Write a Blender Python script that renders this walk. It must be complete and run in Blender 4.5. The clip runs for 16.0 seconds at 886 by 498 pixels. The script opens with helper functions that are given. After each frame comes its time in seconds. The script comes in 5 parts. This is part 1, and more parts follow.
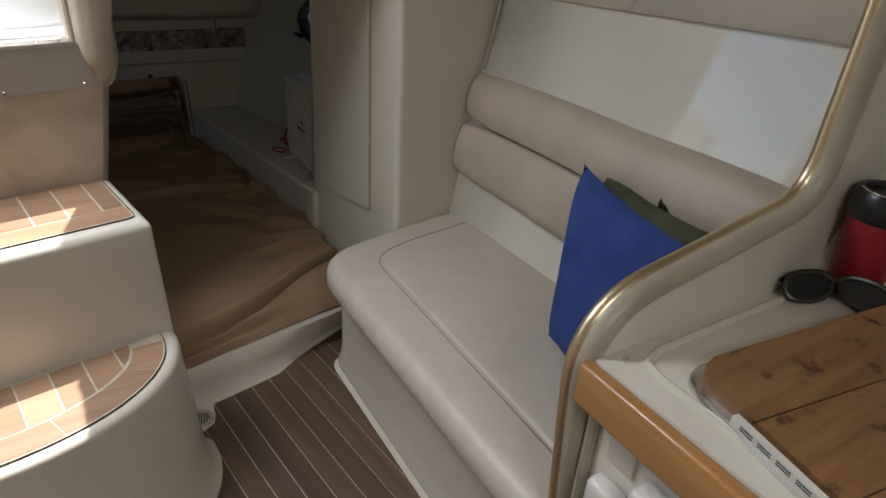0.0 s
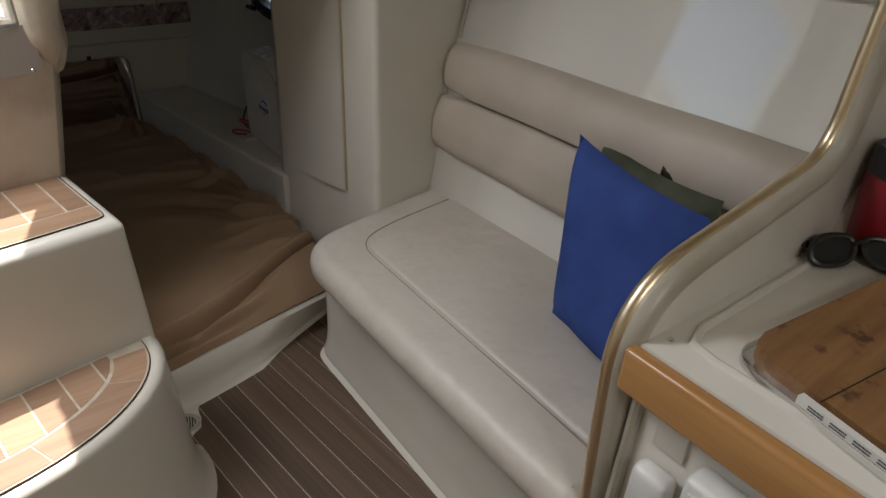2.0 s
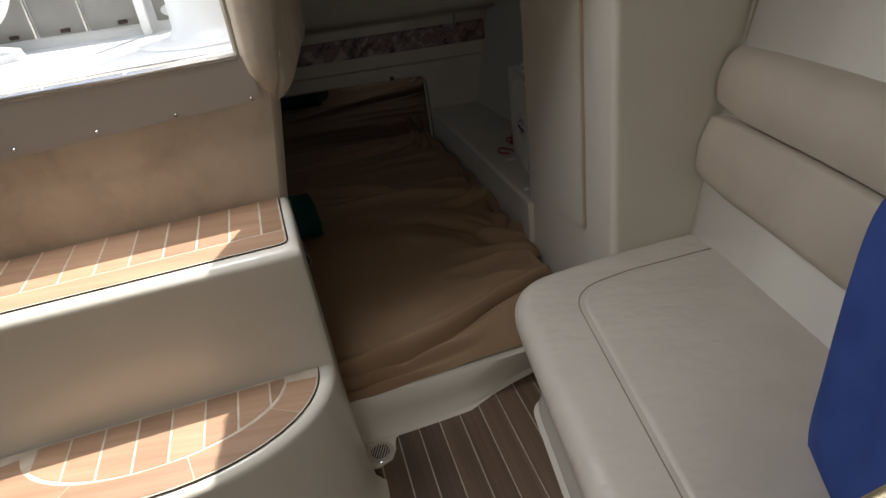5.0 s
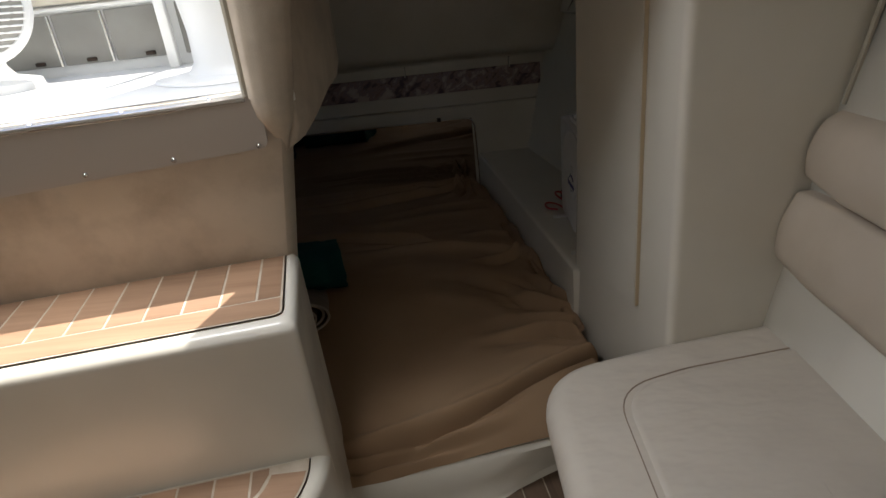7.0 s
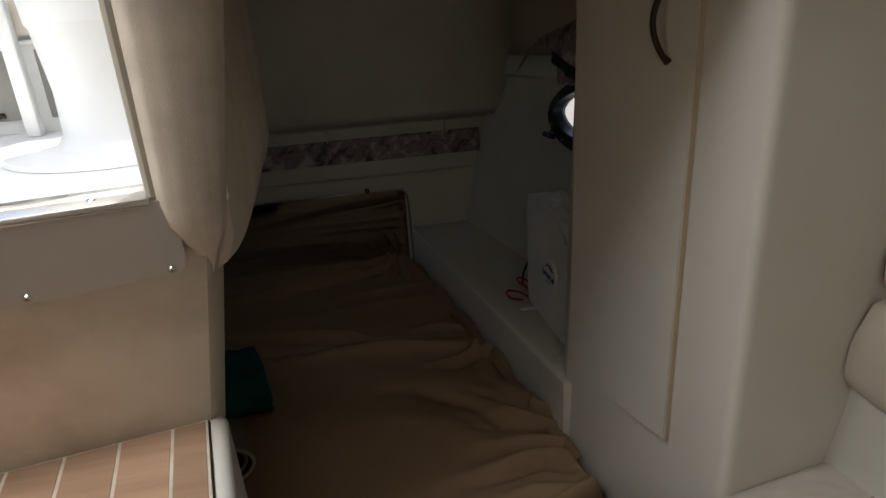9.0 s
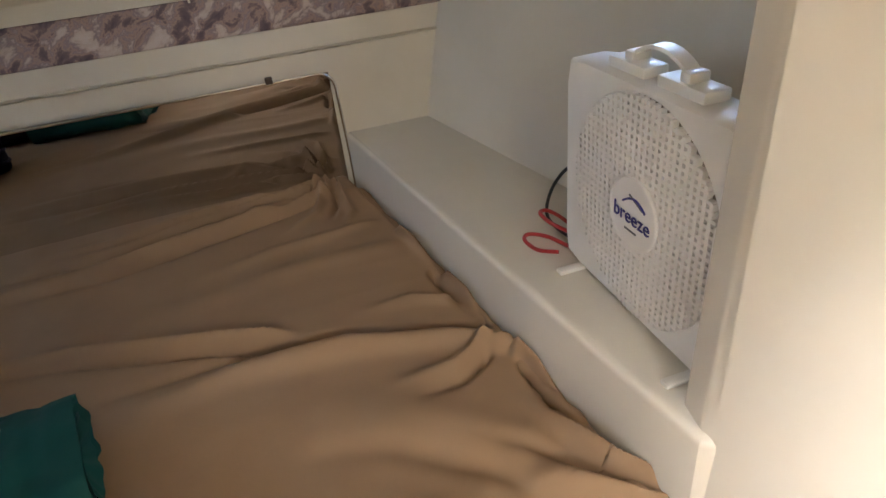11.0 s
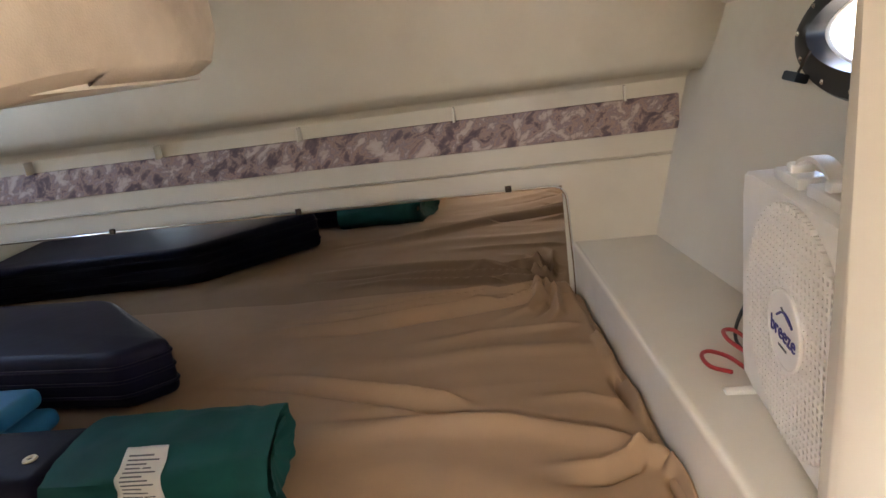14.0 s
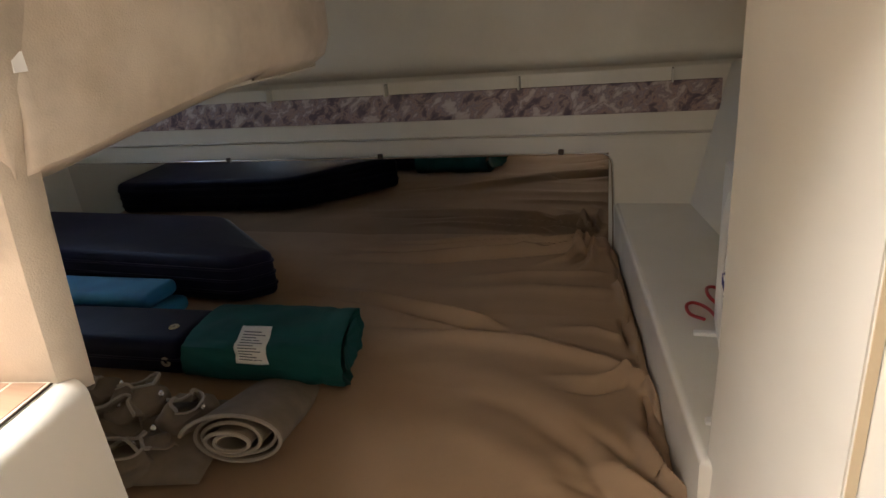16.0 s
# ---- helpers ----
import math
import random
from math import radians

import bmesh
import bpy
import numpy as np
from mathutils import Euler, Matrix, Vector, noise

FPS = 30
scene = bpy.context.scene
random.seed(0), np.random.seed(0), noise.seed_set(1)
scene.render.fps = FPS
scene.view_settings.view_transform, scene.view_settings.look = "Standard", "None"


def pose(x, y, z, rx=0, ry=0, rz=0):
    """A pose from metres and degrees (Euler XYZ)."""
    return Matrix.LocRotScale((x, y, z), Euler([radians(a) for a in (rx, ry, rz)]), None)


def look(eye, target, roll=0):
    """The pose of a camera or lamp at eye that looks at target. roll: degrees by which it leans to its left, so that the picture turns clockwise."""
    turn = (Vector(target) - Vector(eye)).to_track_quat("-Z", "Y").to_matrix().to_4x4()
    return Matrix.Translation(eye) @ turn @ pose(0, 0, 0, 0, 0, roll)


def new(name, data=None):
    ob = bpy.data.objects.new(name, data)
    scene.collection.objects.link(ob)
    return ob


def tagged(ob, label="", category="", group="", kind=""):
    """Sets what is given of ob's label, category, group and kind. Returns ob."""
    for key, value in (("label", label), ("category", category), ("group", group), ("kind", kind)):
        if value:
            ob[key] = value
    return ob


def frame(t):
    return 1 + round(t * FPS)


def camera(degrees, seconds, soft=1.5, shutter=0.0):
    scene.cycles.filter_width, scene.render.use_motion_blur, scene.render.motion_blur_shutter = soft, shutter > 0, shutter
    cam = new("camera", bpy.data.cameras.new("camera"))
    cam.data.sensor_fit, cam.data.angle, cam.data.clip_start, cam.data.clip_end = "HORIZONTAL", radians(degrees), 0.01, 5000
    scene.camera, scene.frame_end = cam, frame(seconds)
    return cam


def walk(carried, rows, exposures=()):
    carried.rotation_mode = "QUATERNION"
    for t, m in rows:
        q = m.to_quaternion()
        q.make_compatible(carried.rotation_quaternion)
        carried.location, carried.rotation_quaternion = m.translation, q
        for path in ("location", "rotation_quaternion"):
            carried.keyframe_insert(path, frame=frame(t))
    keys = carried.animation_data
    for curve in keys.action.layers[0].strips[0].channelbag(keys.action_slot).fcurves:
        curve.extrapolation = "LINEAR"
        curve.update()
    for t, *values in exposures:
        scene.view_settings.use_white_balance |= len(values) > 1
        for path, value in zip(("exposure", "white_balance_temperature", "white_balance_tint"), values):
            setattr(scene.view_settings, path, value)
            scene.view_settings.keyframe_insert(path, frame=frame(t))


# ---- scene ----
cam = camera(70.6, 16.0)
PATH = [
    (0, (0.242, 0.043, 1.372), (1.195, 1.518, 0.414), 3.8),
    (0.5, (0.221, 0.098, 1.374), (1.217, 1.535, 0.404), 3.8),
    (1, (0.176, 0.164, 1.37), (1.214, 1.555, 0.377), 3.7),
    (1.5, (0.171, 0.179, 1.353), (1.222, 1.542, 0.333), 3.2),
    (2, (0.192, 0.165, 1.354), (1.253, 1.512, 0.324), 3.0),
    (2.5, (0.206, 0.168, 1.354), (1.264, 1.508, 0.312), 2.7),
    (3, (0.274, 0.184, 1.34), (1.304, 1.544, 0.296), 1.9),
    (3.5, (0.388, 0.191, 1.316), (1.254, 1.661, 0.272), -1.3),
    (4, (0.474, 0.207, 1.299), (1.061, 1.828, 0.285), -5.7),
    (4.5, (0.537, 0.235, 1.306), (0.832, 1.947, 0.314), -7.9),
    (4.7, (0.56, 0.257, 1.299), (0.737, 1.989, 0.315), -8.7),
    (6.8, (0.639, 0.526, 1.275), (0.605, 2.33, 0.413), -6.8),
    (7, (0.657, 0.512, 1.27), (0.609, 2.318, 0.413), -6.5),
    (7.5, (0.632, 0.583, 1.283), (0.621, 2.411, 0.471), -5.7),
    (8, (0.54, 0.74, 1.306), (0.754, 2.581, 0.555), -3.6),
    (8.5, (0.494, 0.843, 1.315), (0.796, 2.684, 0.596), -3.3),
    (9, (0.511, 0.913, 1.26), (0.824, 2.746, 0.525), -3.7),
    (9.2, (0.529, 0.975, 1.231), (0.826, 2.803, 0.476), -3.5),
    (11.3, (0.598, 1.773, 1.004), (1.094, 3.385, -0.072), -7.6),
    (11.5, (0.598, 1.807, 1.037), (1.196, 3.411, 0.003), -6.4),
    (12, (0.641, 1.876, 1.173), (1.466, 3.551, 0.457), -3.0),
    (12.5, (0.652, 1.876, 1.201), (1.545, 3.569, 0.622), -2.8),
    (13, (0.655, 1.803, 1.125), (1.372, 3.591, 0.586), -3.4),
    (13.5, (0.706, 1.679, 1.022), (0.862, 3.597, 0.479), -5.8),
    (14, (0.763, 1.56, 0.97), (0.39, 3.436, 0.386), -8.3),
    (14.5, (0.821, 1.467, 0.944), (0.23, 3.276, 0.329), -8.7),
    (15, (0.874, 1.397, 0.942), (0.237, 3.18, 0.3), -7.6),
    (15.5, (0.891, 1.357, 0.988), (0.256, 3.136, 0.329), -6.5),
    (16, (0.896, 1.299, 1.062), (0.278, 3.058, 0.338), -5.6),
]
EXPOSURES = [(0, 0.86, 6350, 10), (4.7, 0.74, 6350, 10), (7, 0.68, 6400, 10), (9.2, 0.8, 6400, 10), (11.3, 4.45, 6750, 13), (12.5, 4.17, 6800, 15), (14, 4.55, 6950, 16), (14.5, 4.15, 7000, 16), (15, 3.55, 7000, 15), (16, 3.25, 6950, 14)]
walk(cam, [(t, look(eye, target, roll)) for t, eye, target, roll in PATH], EXPOSURES)

# ---- world, sun, lights ----
world = bpy.data.worlds.new("world")
scene.world = world
world.use_nodes = True
wn = world.node_tree
sky = wn.nodes.new("ShaderNodeTexSky")
sky.sky_type, sky.sun_disc = "NISHITA", False
SUN = Vector((0.031, 0.107, 0.344)).normalized()
sky.sun_elevation, sky.sun_rotation = math.asin(SUN.z), math.atan2(SUN.x, SUN.y)
wn.links.new(sky.outputs[0], wn.nodes["Background"].inputs[0])
wn.nodes["Background"].inputs[1].default_value = 0.14
sun = new("sun", bpy.data.lights.new("sun", "SUN"))
sun.data.energy, sun.data.angle, sun.data.color = 5.0, radians(0.5), (1.0, 0.95, 0.88)
sun.matrix_world = look((0, 0, 8), Vector((0, 0, 8)) - SUN)


def area(name, eye, target, sx, sy, watts, colour):
    ob = new(name, bpy.data.lights.new(name, "AREA"))
    ob.data.shape, ob.data.size, ob.data.size_y = "RECTANGLE", sx, sy
    ob.data.energy, ob.data.color = watts, colour
    ob.data.spread = radians(155)
    ob.matrix_world = look(eye, target)
    return ob


# Added lamps: fill from an unseen forward opening, sky's light through the open companionway
area("deck_hatch_light", (0.35, -0.75, 1.93), (0.35, -0.75, 0), 0.5, 0.5, 5.5, (1.0, 0.97, 0.93))
area("companionway_light", (-0.07, 1.50, 1.94), (-0.05, 0.75, 0), 0.66, 0.4, 7.5, (0.96, 0.97, 0.98))


# ---- materials ----
def mat(name, base, rough=0.5, metal=0.0, spec=0.5):
    m = bpy.data.materials.new(name)
    m.use_nodes = True
    b = m.node_tree.nodes["Principled BSDF"]
    b.inputs["Base Color"].default_value = (*base, 1)
    b.inputs["Roughness"].default_value = rough
    b.inputs["Metallic"].default_value = metal
    b.inputs["Specular IOR Level"].default_value = spec
    return m


def node(m, kind, **sets):
    n = m.node_tree.nodes.new(kind)
    for k, v in sets.items():
        n.inputs[k.replace("_", " ")].default_value = v
    return n


def link(m, a, b):
    m.node_tree.links.new(a, b)


def coords(m, scale=(1, 1, 1)):
    tc = m.node_tree.nodes.new("ShaderNodeTexCoord")
    mp = m.node_tree.nodes.new("ShaderNodeMapping")
    mp.inputs["Scale"].default_value = scale
    link(m, tc.outputs["Object"], mp.inputs["Vector"])
    return mp.outputs["Vector"]


def vary(m, c1, c2, scale, detail=4.0, stretch=(1, 1, 1), lo=0.35, hi=0.65, socket=None):
    """Base colour between two tones by noise."""
    n = node(m, "ShaderNodeTexNoise", Scale=scale, Detail=detail)
    link(m, coords(m, stretch), n.inputs["Vector"])
    r = m.node_tree.nodes.new("ShaderNodeValToRGB")
    r.color_ramp.elements[0].position, r.color_ramp.elements[1].position = lo, hi
    r.color_ramp.elements[0].color, r.color_ramp.elements[1].color = (*c1, 1), (*c2, 1)
    link(m, n.outputs["Fac"], r.inputs["Fac"])
    link(m, r.outputs["Color"], m.node_tree.nodes["Principled BSDF"].inputs["Base Color"])
    return r.outputs["Color"]


def blotch(m, colour_out, dark, scale, amount, lo=0.45, hi=0.75, stretch=(1, 1, 1)):
    """Stains over a colour, and the result into the base colour."""
    n = node(m, "ShaderNodeTexNoise", Scale=scale, Detail=5.0, Roughness=0.6)
    link(m, coords(m, stretch), n.inputs["Vector"])
    r = node(m, "ShaderNodeMapRange", From_Min=lo, From_Max=hi, To_Min=0.0, To_Max=amount)
    link(m, n.outputs["Fac"], r.inputs["Value"])
    x = m.node_tree.nodes.new("ShaderNodeMix")
    x.data_type = "RGBA"
    link(m, r.outputs["Result"], x.inputs["Factor"])
    link(m, colour_out, x.inputs[6])
    x.inputs[7].default_value = (*dark, 1)
    link(m, x.outputs[2], m.node_tree.nodes["Principled BSDF"].inputs["Base Color"])
    return x.outputs[2]


def bump(m, scale, strength, dist=0.002, detail=3.0, stretch=(1, 1, 1), tex="ShaderNodeTexNoise"):
    n = m.node_tree.nodes.new(tex)
    n.inputs["Scale"].default_value = scale
    if tex == "ShaderNodeTexNoise":
        n.inputs["Detail"].default_value = detail
    link(m, coords(m, stretch), n.inputs["Vector"])
    b = node(m, "ShaderNodeBump", Strength=strength, Distance=dist)
    link(m, n.outputs["Fac" if tex == "ShaderNodeTexNoise" else "Distance"], b.inputs["Height"])
    bs = m.node_tree.nodes["Principled BSDF"]
    if bs.inputs["Normal"].is_linked:
        link(m, bs.inputs["Normal"].links[0].from_socket, b.inputs["Normal"])
    link(m, b.outputs["Normal"], bs.inputs["Normal"])


def rough_vary(m, lo, hi, scale):
    n = node(m, "ShaderNodeTexNoise", Scale=scale, Detail=4.0)
    link(m, coords(m), n.inputs["Vector"])
    r = node(m, "ShaderNodeMapRange", From_Min=0.35, From_Max=0.65, To_Min=lo, To_Max=hi)
    link(m, n.outputs["Fac"], r.inputs["Value"])
    link(m, r.outputs["Result"], m.node_tree.nodes["Principled BSDF"].inputs["Roughness"])


GEL = mat("cream_gelcoat", (0.70, 0.66, 0.57), 0.2)
c = vary(GEL, (0.66, 0.62, 0.535), (0.71, 0.67, 0.585), 3.0)
blotch(GEL, c, (0.55, 0.5, 0.41), 2.2, 0.2, 0.55, 0.8)
rough_vary(GEL, 0.18, 0.26, 6)
bump(GEL, 60, 0.03)
WALLP = mat("glossy_wall_laminate", (0.70, 0.66, 0.56), 0.08)
vary(WALLP, (0.73, 0.70, 0.62), (0.77, 0.74, 0.66), 2.5)
WALLP.node_tree.nodes["Principled BSDF"].inputs["Coat Weight"].default_value = 1.0
WALLP.node_tree.nodes["Principled BSDF"].inputs["Coat Roughness"].default_value = 0.015
bump(WALLP, 2.5, 0.02)
SIDEL = mat("pale_side_liner", (0.76, 0.71, 0.62), 0.3)
vary(SIDEL, (0.74, 0.69, 0.60), (0.78, 0.73, 0.64), 4.0)
bump(SIDEL, 250, 0.08, 0.001)
LINER = mat("cream_liner", (0.62, 0.56, 0.44), 0.42)
c = vary(LINER, (0.60, 0.55, 0.455), (0.65, 0.60, 0.50), 4.0)
blotch(LINER, c, (0.42, 0.34, 0.24), 3.0, 0.35, 0.55, 0.8)
bump(LINER, 250, 0.08, 0.001)
VINYL = mat("beige_vinyl", (0.50, 0.41, 0.31), 0.5)
c = vary(VINYL, (0.475, 0.405, 0.325), (0.53, 0.455, 0.37), 6.0)
blotch(VINYL, c, (0.36, 0.28, 0.2), 4.0, 0.3, 0.55, 0.85)
bump(VINYL, 420, 0.12, 0.0008)
bump(VINYL, 9, 0.1, 0.006)
SEATV = mat("pale_seat_vinyl", (0.60, 0.52, 0.42), 0.42)
c = vary(SEATV, (0.54, 0.485, 0.415), (0.595, 0.54, 0.465), 7.0)
blotch(SEATV, c, (0.40, 0.33, 0.26), 7.0, 0.35, 0.5, 0.8)
bump(SEATV, 380, 0.1, 0.0008)
bump(SEATV, 13, 0.55, 0.012, 2.0, (1.0, 1.7, 1.0))
PADV = mat("padded_textile_vinyl", (0.56, 0.46, 0.34), 0.6)
c = vary(PADV, (0.53, 0.45, 0.355), (0.59, 0.51, 0.405), 5.0)
c = blotch(PADV, c, (0.2, 0.14, 0.09), 3.6, 0.75, 0.49, 0.8)
blotch(PADV, c, (0.15, 0.125, 0.105), 6.0, 0.5, 0.5, 0.9)
bump(PADV, 500, 0.25, 0.001, tex="ShaderNodeTexVoronoi")
SHEET = mat("tan_berth_sheet", (0.32, 0.21, 0.125), 0.85, spec=0.2)
c = vary(SHEET, (0.30, 0.195, 0.115), (0.345, 0.23, 0.14), 5.0)
blotch(SHEET, c, (0.24, 0.155, 0.09), 2.5, 0.4, 0.5, 0.8)
bump(SHEET, 600, 0.1, 0.0008)
TEAK = mat("worn_teak", (0.17, 0.095, 0.05), 0.5)
WHITELINE = mat("pale_caulking", (0.46, 0.38, 0.28), 0.6)
vary(WHITELINE, (0.44, 0.37, 0.28), (0.56, 0.49, 0.39), 30)
STEPT = mat("step_tread_teak", (0.36, 0.2, 0.11), 0.5)


def wood(m, dark, mid, stretch, scale):
    info = m.node_tree.nodes.new("ShaderNodeObjectInfo")
    add = node(m, "ShaderNodeVectorMath")
    tc = m.node_tree.nodes.new("ShaderNodeTexCoord")
    mp = m.node_tree.nodes.new("ShaderNodeMapping")
    mp.inputs["Scale"].default_value = stretch
    link(m, tc.outputs["Object"], mp.inputs["Vector"])
    link(m, mp.outputs["Vector"], add.inputs[0])
    sc = node(m, "ShaderNodeMath")
    sc.operation = "MULTIPLY"
    sc.inputs[1].default_value = 40
    link(m, info.outputs["Random"], sc.inputs[0])
    link(m, sc.outputs[0], add.inputs[1])
    n = node(m, "ShaderNodeTexNoise", Scale=scale, Detail=6.0, Roughness=0.65)
    link(m, add.outputs[0], n.inputs["Vector"])
    r = m.node_tree.nodes.new("ShaderNodeValToRGB")
    r.color_ramp.elements[0].position, r.color_ramp.elements[1].position = 0.3, 0.72
    r.color_ramp.elements[0].color, r.color_ramp.elements[1].color = (*dark, 1), (*mid, 1)
    link(m, n.outputs["Fac"], r.inputs["Fac"])
    h = node(m, "ShaderNodeHueSaturation")
    mr = node(m, "ShaderNodeMapRange", To_Min=0.82, To_Max=1.15)
    link(m, info.outputs["Random"], mr.inputs["Value"])
    link(m, mr.outputs["Result"], h.inputs["Value"])
    link(m, r.outputs["Color"], h.inputs["Color"])
    link(m, h.outputs["Color"], m.node_tree.nodes["Principled BSDF"].inputs["Base Color"])
    b = node(m, "ShaderNodeBump", Strength=0.15, Distance=0.001)
    link(m, n.outputs["Fac"], b.inputs["Height"])
    link(m, b.outputs["Normal"], m.node_tree.nodes["Principled BSDF"].inputs["Normal"])
    return h.outputs["Color"]


wood(TEAK, (0.075, 0.047, 0.03), (0.15, 0.096, 0.062), (30, 1.5, 30), 1.5)
wood(STEPT, (0.29, 0.17, 0.1), (0.40, 0.25, 0.155), (1.5, 20, 20), 2.0)
FASCIA = mat("varnished_counter_edge", (0.5, 0.26, 0.09), 0.22)
wood(FASCIA, (0.42, 0.2, 0.065), (0.56, 0.3, 0.11), (25, 1.2, 25), 1.5)
BOARDW = mat("worn_cutting_board", (0.3, 0.15, 0.065), 0.5)
c = wood(BOARDW, (0.15, 0.068, 0.022), (0.28, 0.145, 0.055), (2, 18, 20), 2.0)
blotch(BOARDW, c, (0.07, 0.03, 0.014), 22, 0.9, 0.58, 0.66)
STEEL = mat("brushed_stainless", (0.72, 0.69, 0.65), 0.27, 1.0)
bump(STEEL, 40, 0.05, stretch=(1, 1, 40))
PLATE = mat("dull_stainless_plate", (0.50, 0.45, 0.40), 0.4, 0.75)
rough_vary(PLATE, 0.38, 0.45, 5)
CHROME = mat("chrome", (0.75, 0.75, 0.75), 0.1, 1.0)
GOLD = mat("gold_trim", (0.80, 0.66, 0.44), 0.36, 1.0)
bump(GOLD, 30, 0.05)
CAPM = mat("grey_beige_cap_moulding", (0.40, 0.36, 0.28), 0.35)
vary(CAPM, (0.37, 0.33, 0.255), (0.43, 0.39, 0.31), 12)
WHITE = mat("white_plastic", (0.74, 0.72, 0.68), 0.35)
vary(WHITE, (0.71, 0.69, 0.64), (0.77, 0.75, 0.71), 8)
DECK = mat("white_deck_gelcoat", (0.8, 0.8, 0.77), 0.35)
vary(DECK, (0.77, 0.77, 0.74), (0.82, 0.82, 0.8), 5)
GREYP = mat("grey_deck_panel", (0.5, 0.48, 0.43), 0.4)
vary(GREYP, (0.24, 0.23, 0.205), (0.28, 0.27, 0.24), 9)
BLACK = mat("black_plastic", (0.012, 0.012, 0.013), 0.32)
BRONZE = mat("dark_bronze", (0.05, 0.035, 0.025), 0.35, 0.7)
GLASS = mat("clear_pane", (1, 1, 1), 0.0)
GLASS.node_tree.nodes["Principled BSDF"].inputs["Transmission Weight"].default_value = 1.0
GLASS.node_tree.nodes["Principled BSDF"].inputs["IOR"].default_value = 1.02
MIRROR = mat("mirror", (0.78, 0.78, 0.76), 0.01, 1.0)
BLUE = mat("royal_blue_canvas", (0.04, 0.075, 0.26), 0.85, spec=0.15)
vary(BLUE, (0.034, 0.062, 0.22), (0.046, 0.085, 0.28), 10)
bump(BLUE, 500, 0.2, 0.0008)
OLIVE = mat("olive_cloth", (0.06, 0.065, 0.04), 0.9)
vary(OLIVE, (0.05, 0.055, 0.032), (0.085, 0.09, 0.055), 14)
NAVY = mat("navy_vinyl_cushion", (0.007, 0.006, 0.017), 0.5, spec=0.12)
vary(NAVY, (0.005, 0.0045, 0.013), (0.009, 0.0075, 0.021), 8)
bump(NAVY, 40, 0.2, 0.002)
CYAN = mat("bright_blue_foam", (0.02, 0.2, 0.36), 0.6)
vary(CYAN, (0.015, 0.17, 0.32), (0.025, 0.23, 0.4), 12)
TEAL = mat("teal_nylon", (0.004, 0.085, 0.075), 0.7, spec=0.25)
vary(TEAL, (0.003, 0.056, 0.05), (0.004, 0.08, 0.07), 8)
bump(TEAL, 14, 0.35, 0.006)
KHAKI = mat("khaki_canvas", (0.2, 0.155, 0.105), 0.85)
vary(KHAKI, (0.17, 0.13, 0.085), (0.235, 0.185, 0.13), 12)
bump(KHAKI, 400, 0.2, 0.0008)
HEM = mat("pale_hem_tape", (0.36, 0.31, 0.24), 0.8)
RED = mat("red_cup_paint", (0.25, 0.012, 0.02), 0.35)
REDC = mat("red_cable", (0.35, 0.02, 0.02), 0.4)
PAPER = mat("paper_label", (0.7, 0.68, 0.62), 0.7)
INK = mat("grey_print", (0.12, 0.12, 0.13), 0.8)
LOGOB = mat("purple_blue_print", (0.03, 0.025, 0.16), 0.6)
DARKV = mat("dark_lining", (0.02, 0.02, 0.022), 0.8)
FLORAL = mat("marbled_floral_cloth", (0.3, 0.22, 0.2), 0.8)


def floral(m):
    v = coords(m, (2.6, 0.8, 0.8))
    v.node.vector_type = "TEXTURE"
    v.node.inputs["Rotation"].default_value = (0, math.radians(-28), math.radians(42))
    w = node(m, "ShaderNodeTexNoise", Scale=9.0, Detail=3.0, Distortion=1.2)
    link(m, v, w.inputs["Vector"])
    mx = m.node_tree.nodes.new("ShaderNodeMix")
    mx.data_type = "RGBA"
    mx.inputs["Factor"].default_value = 0.015
    link(m, v, mx.inputs[6])
    link(m, w.outputs["Color"], mx.inputs[7])
    n = node(m, "ShaderNodeTexNoise", Scale=21.0, Detail=6.0, Roughness=0.62, Distortion=0.4)
    link(m, mx.outputs[2], n.inputs["Vector"])
    r = m.node_tree.nodes.new("ShaderNodeValToRGB")
    el = r.color_ramp.elements
    el[0].position, el[0].color = 0.34, (0.11, 0.08, 0.095, 1)
    el[1].position, el[1].color = 0.66, (0.56, 0.48, 0.45, 1)
    for p, col in ((0.43, (0.17, 0.12, 0.13)), (0.48, (0.38, 0.265, 0.225)), (0.53, (0.26, 0.2, 0.21)), (0.58, (0.50, 0.40, 0.35))):
        e = el.new(p)
        e.color = (*col, 1)
    link(m, n.outputs["Fac"], r.inputs["Fac"])
    link(m, r.outputs["Color"], m.node_tree.nodes["Principled BSDF"].inputs["Base Color"])


floral(FLORAL)


# ---- building helpers ----
def place(name, bm, material, parent=None, label="", smooth=True, sharp=40):
    bmesh.ops.recalc_face_normals(bm, faces=bm.faces)
    me = bpy.data.meshes.new(name)
    bm.to_mesh(me)
    bm.free()
    me.materials.append(material)
    if smooth:
        me.shade_smooth()
        me.set_sharp_from_angle(angle=radians(sharp))
    ob = new(name, me)
    if parent is not None:
        ob.parent = parent
    if label:
        ob["label"] = label
    return ob


def part(name, bm, material, parent, label="", smooth=True):
    return place(name, bm, material, parent, label, smooth)


def thing(name, label, category, group="", at=(0, 0, 0), kind=""):
    ob = new(name)
    ob.empty_display_size = 0.05
    ob.location = at
    return tagged(ob, label, category, group, kind)


def shift(ob, parent):
    """Child meshes built in world places go under a parent that stands elsewhere."""
    ob.parent = parent
    ob.matrix_parent_inverse = Matrix.Translation(-Vector(parent.location))
    return ob


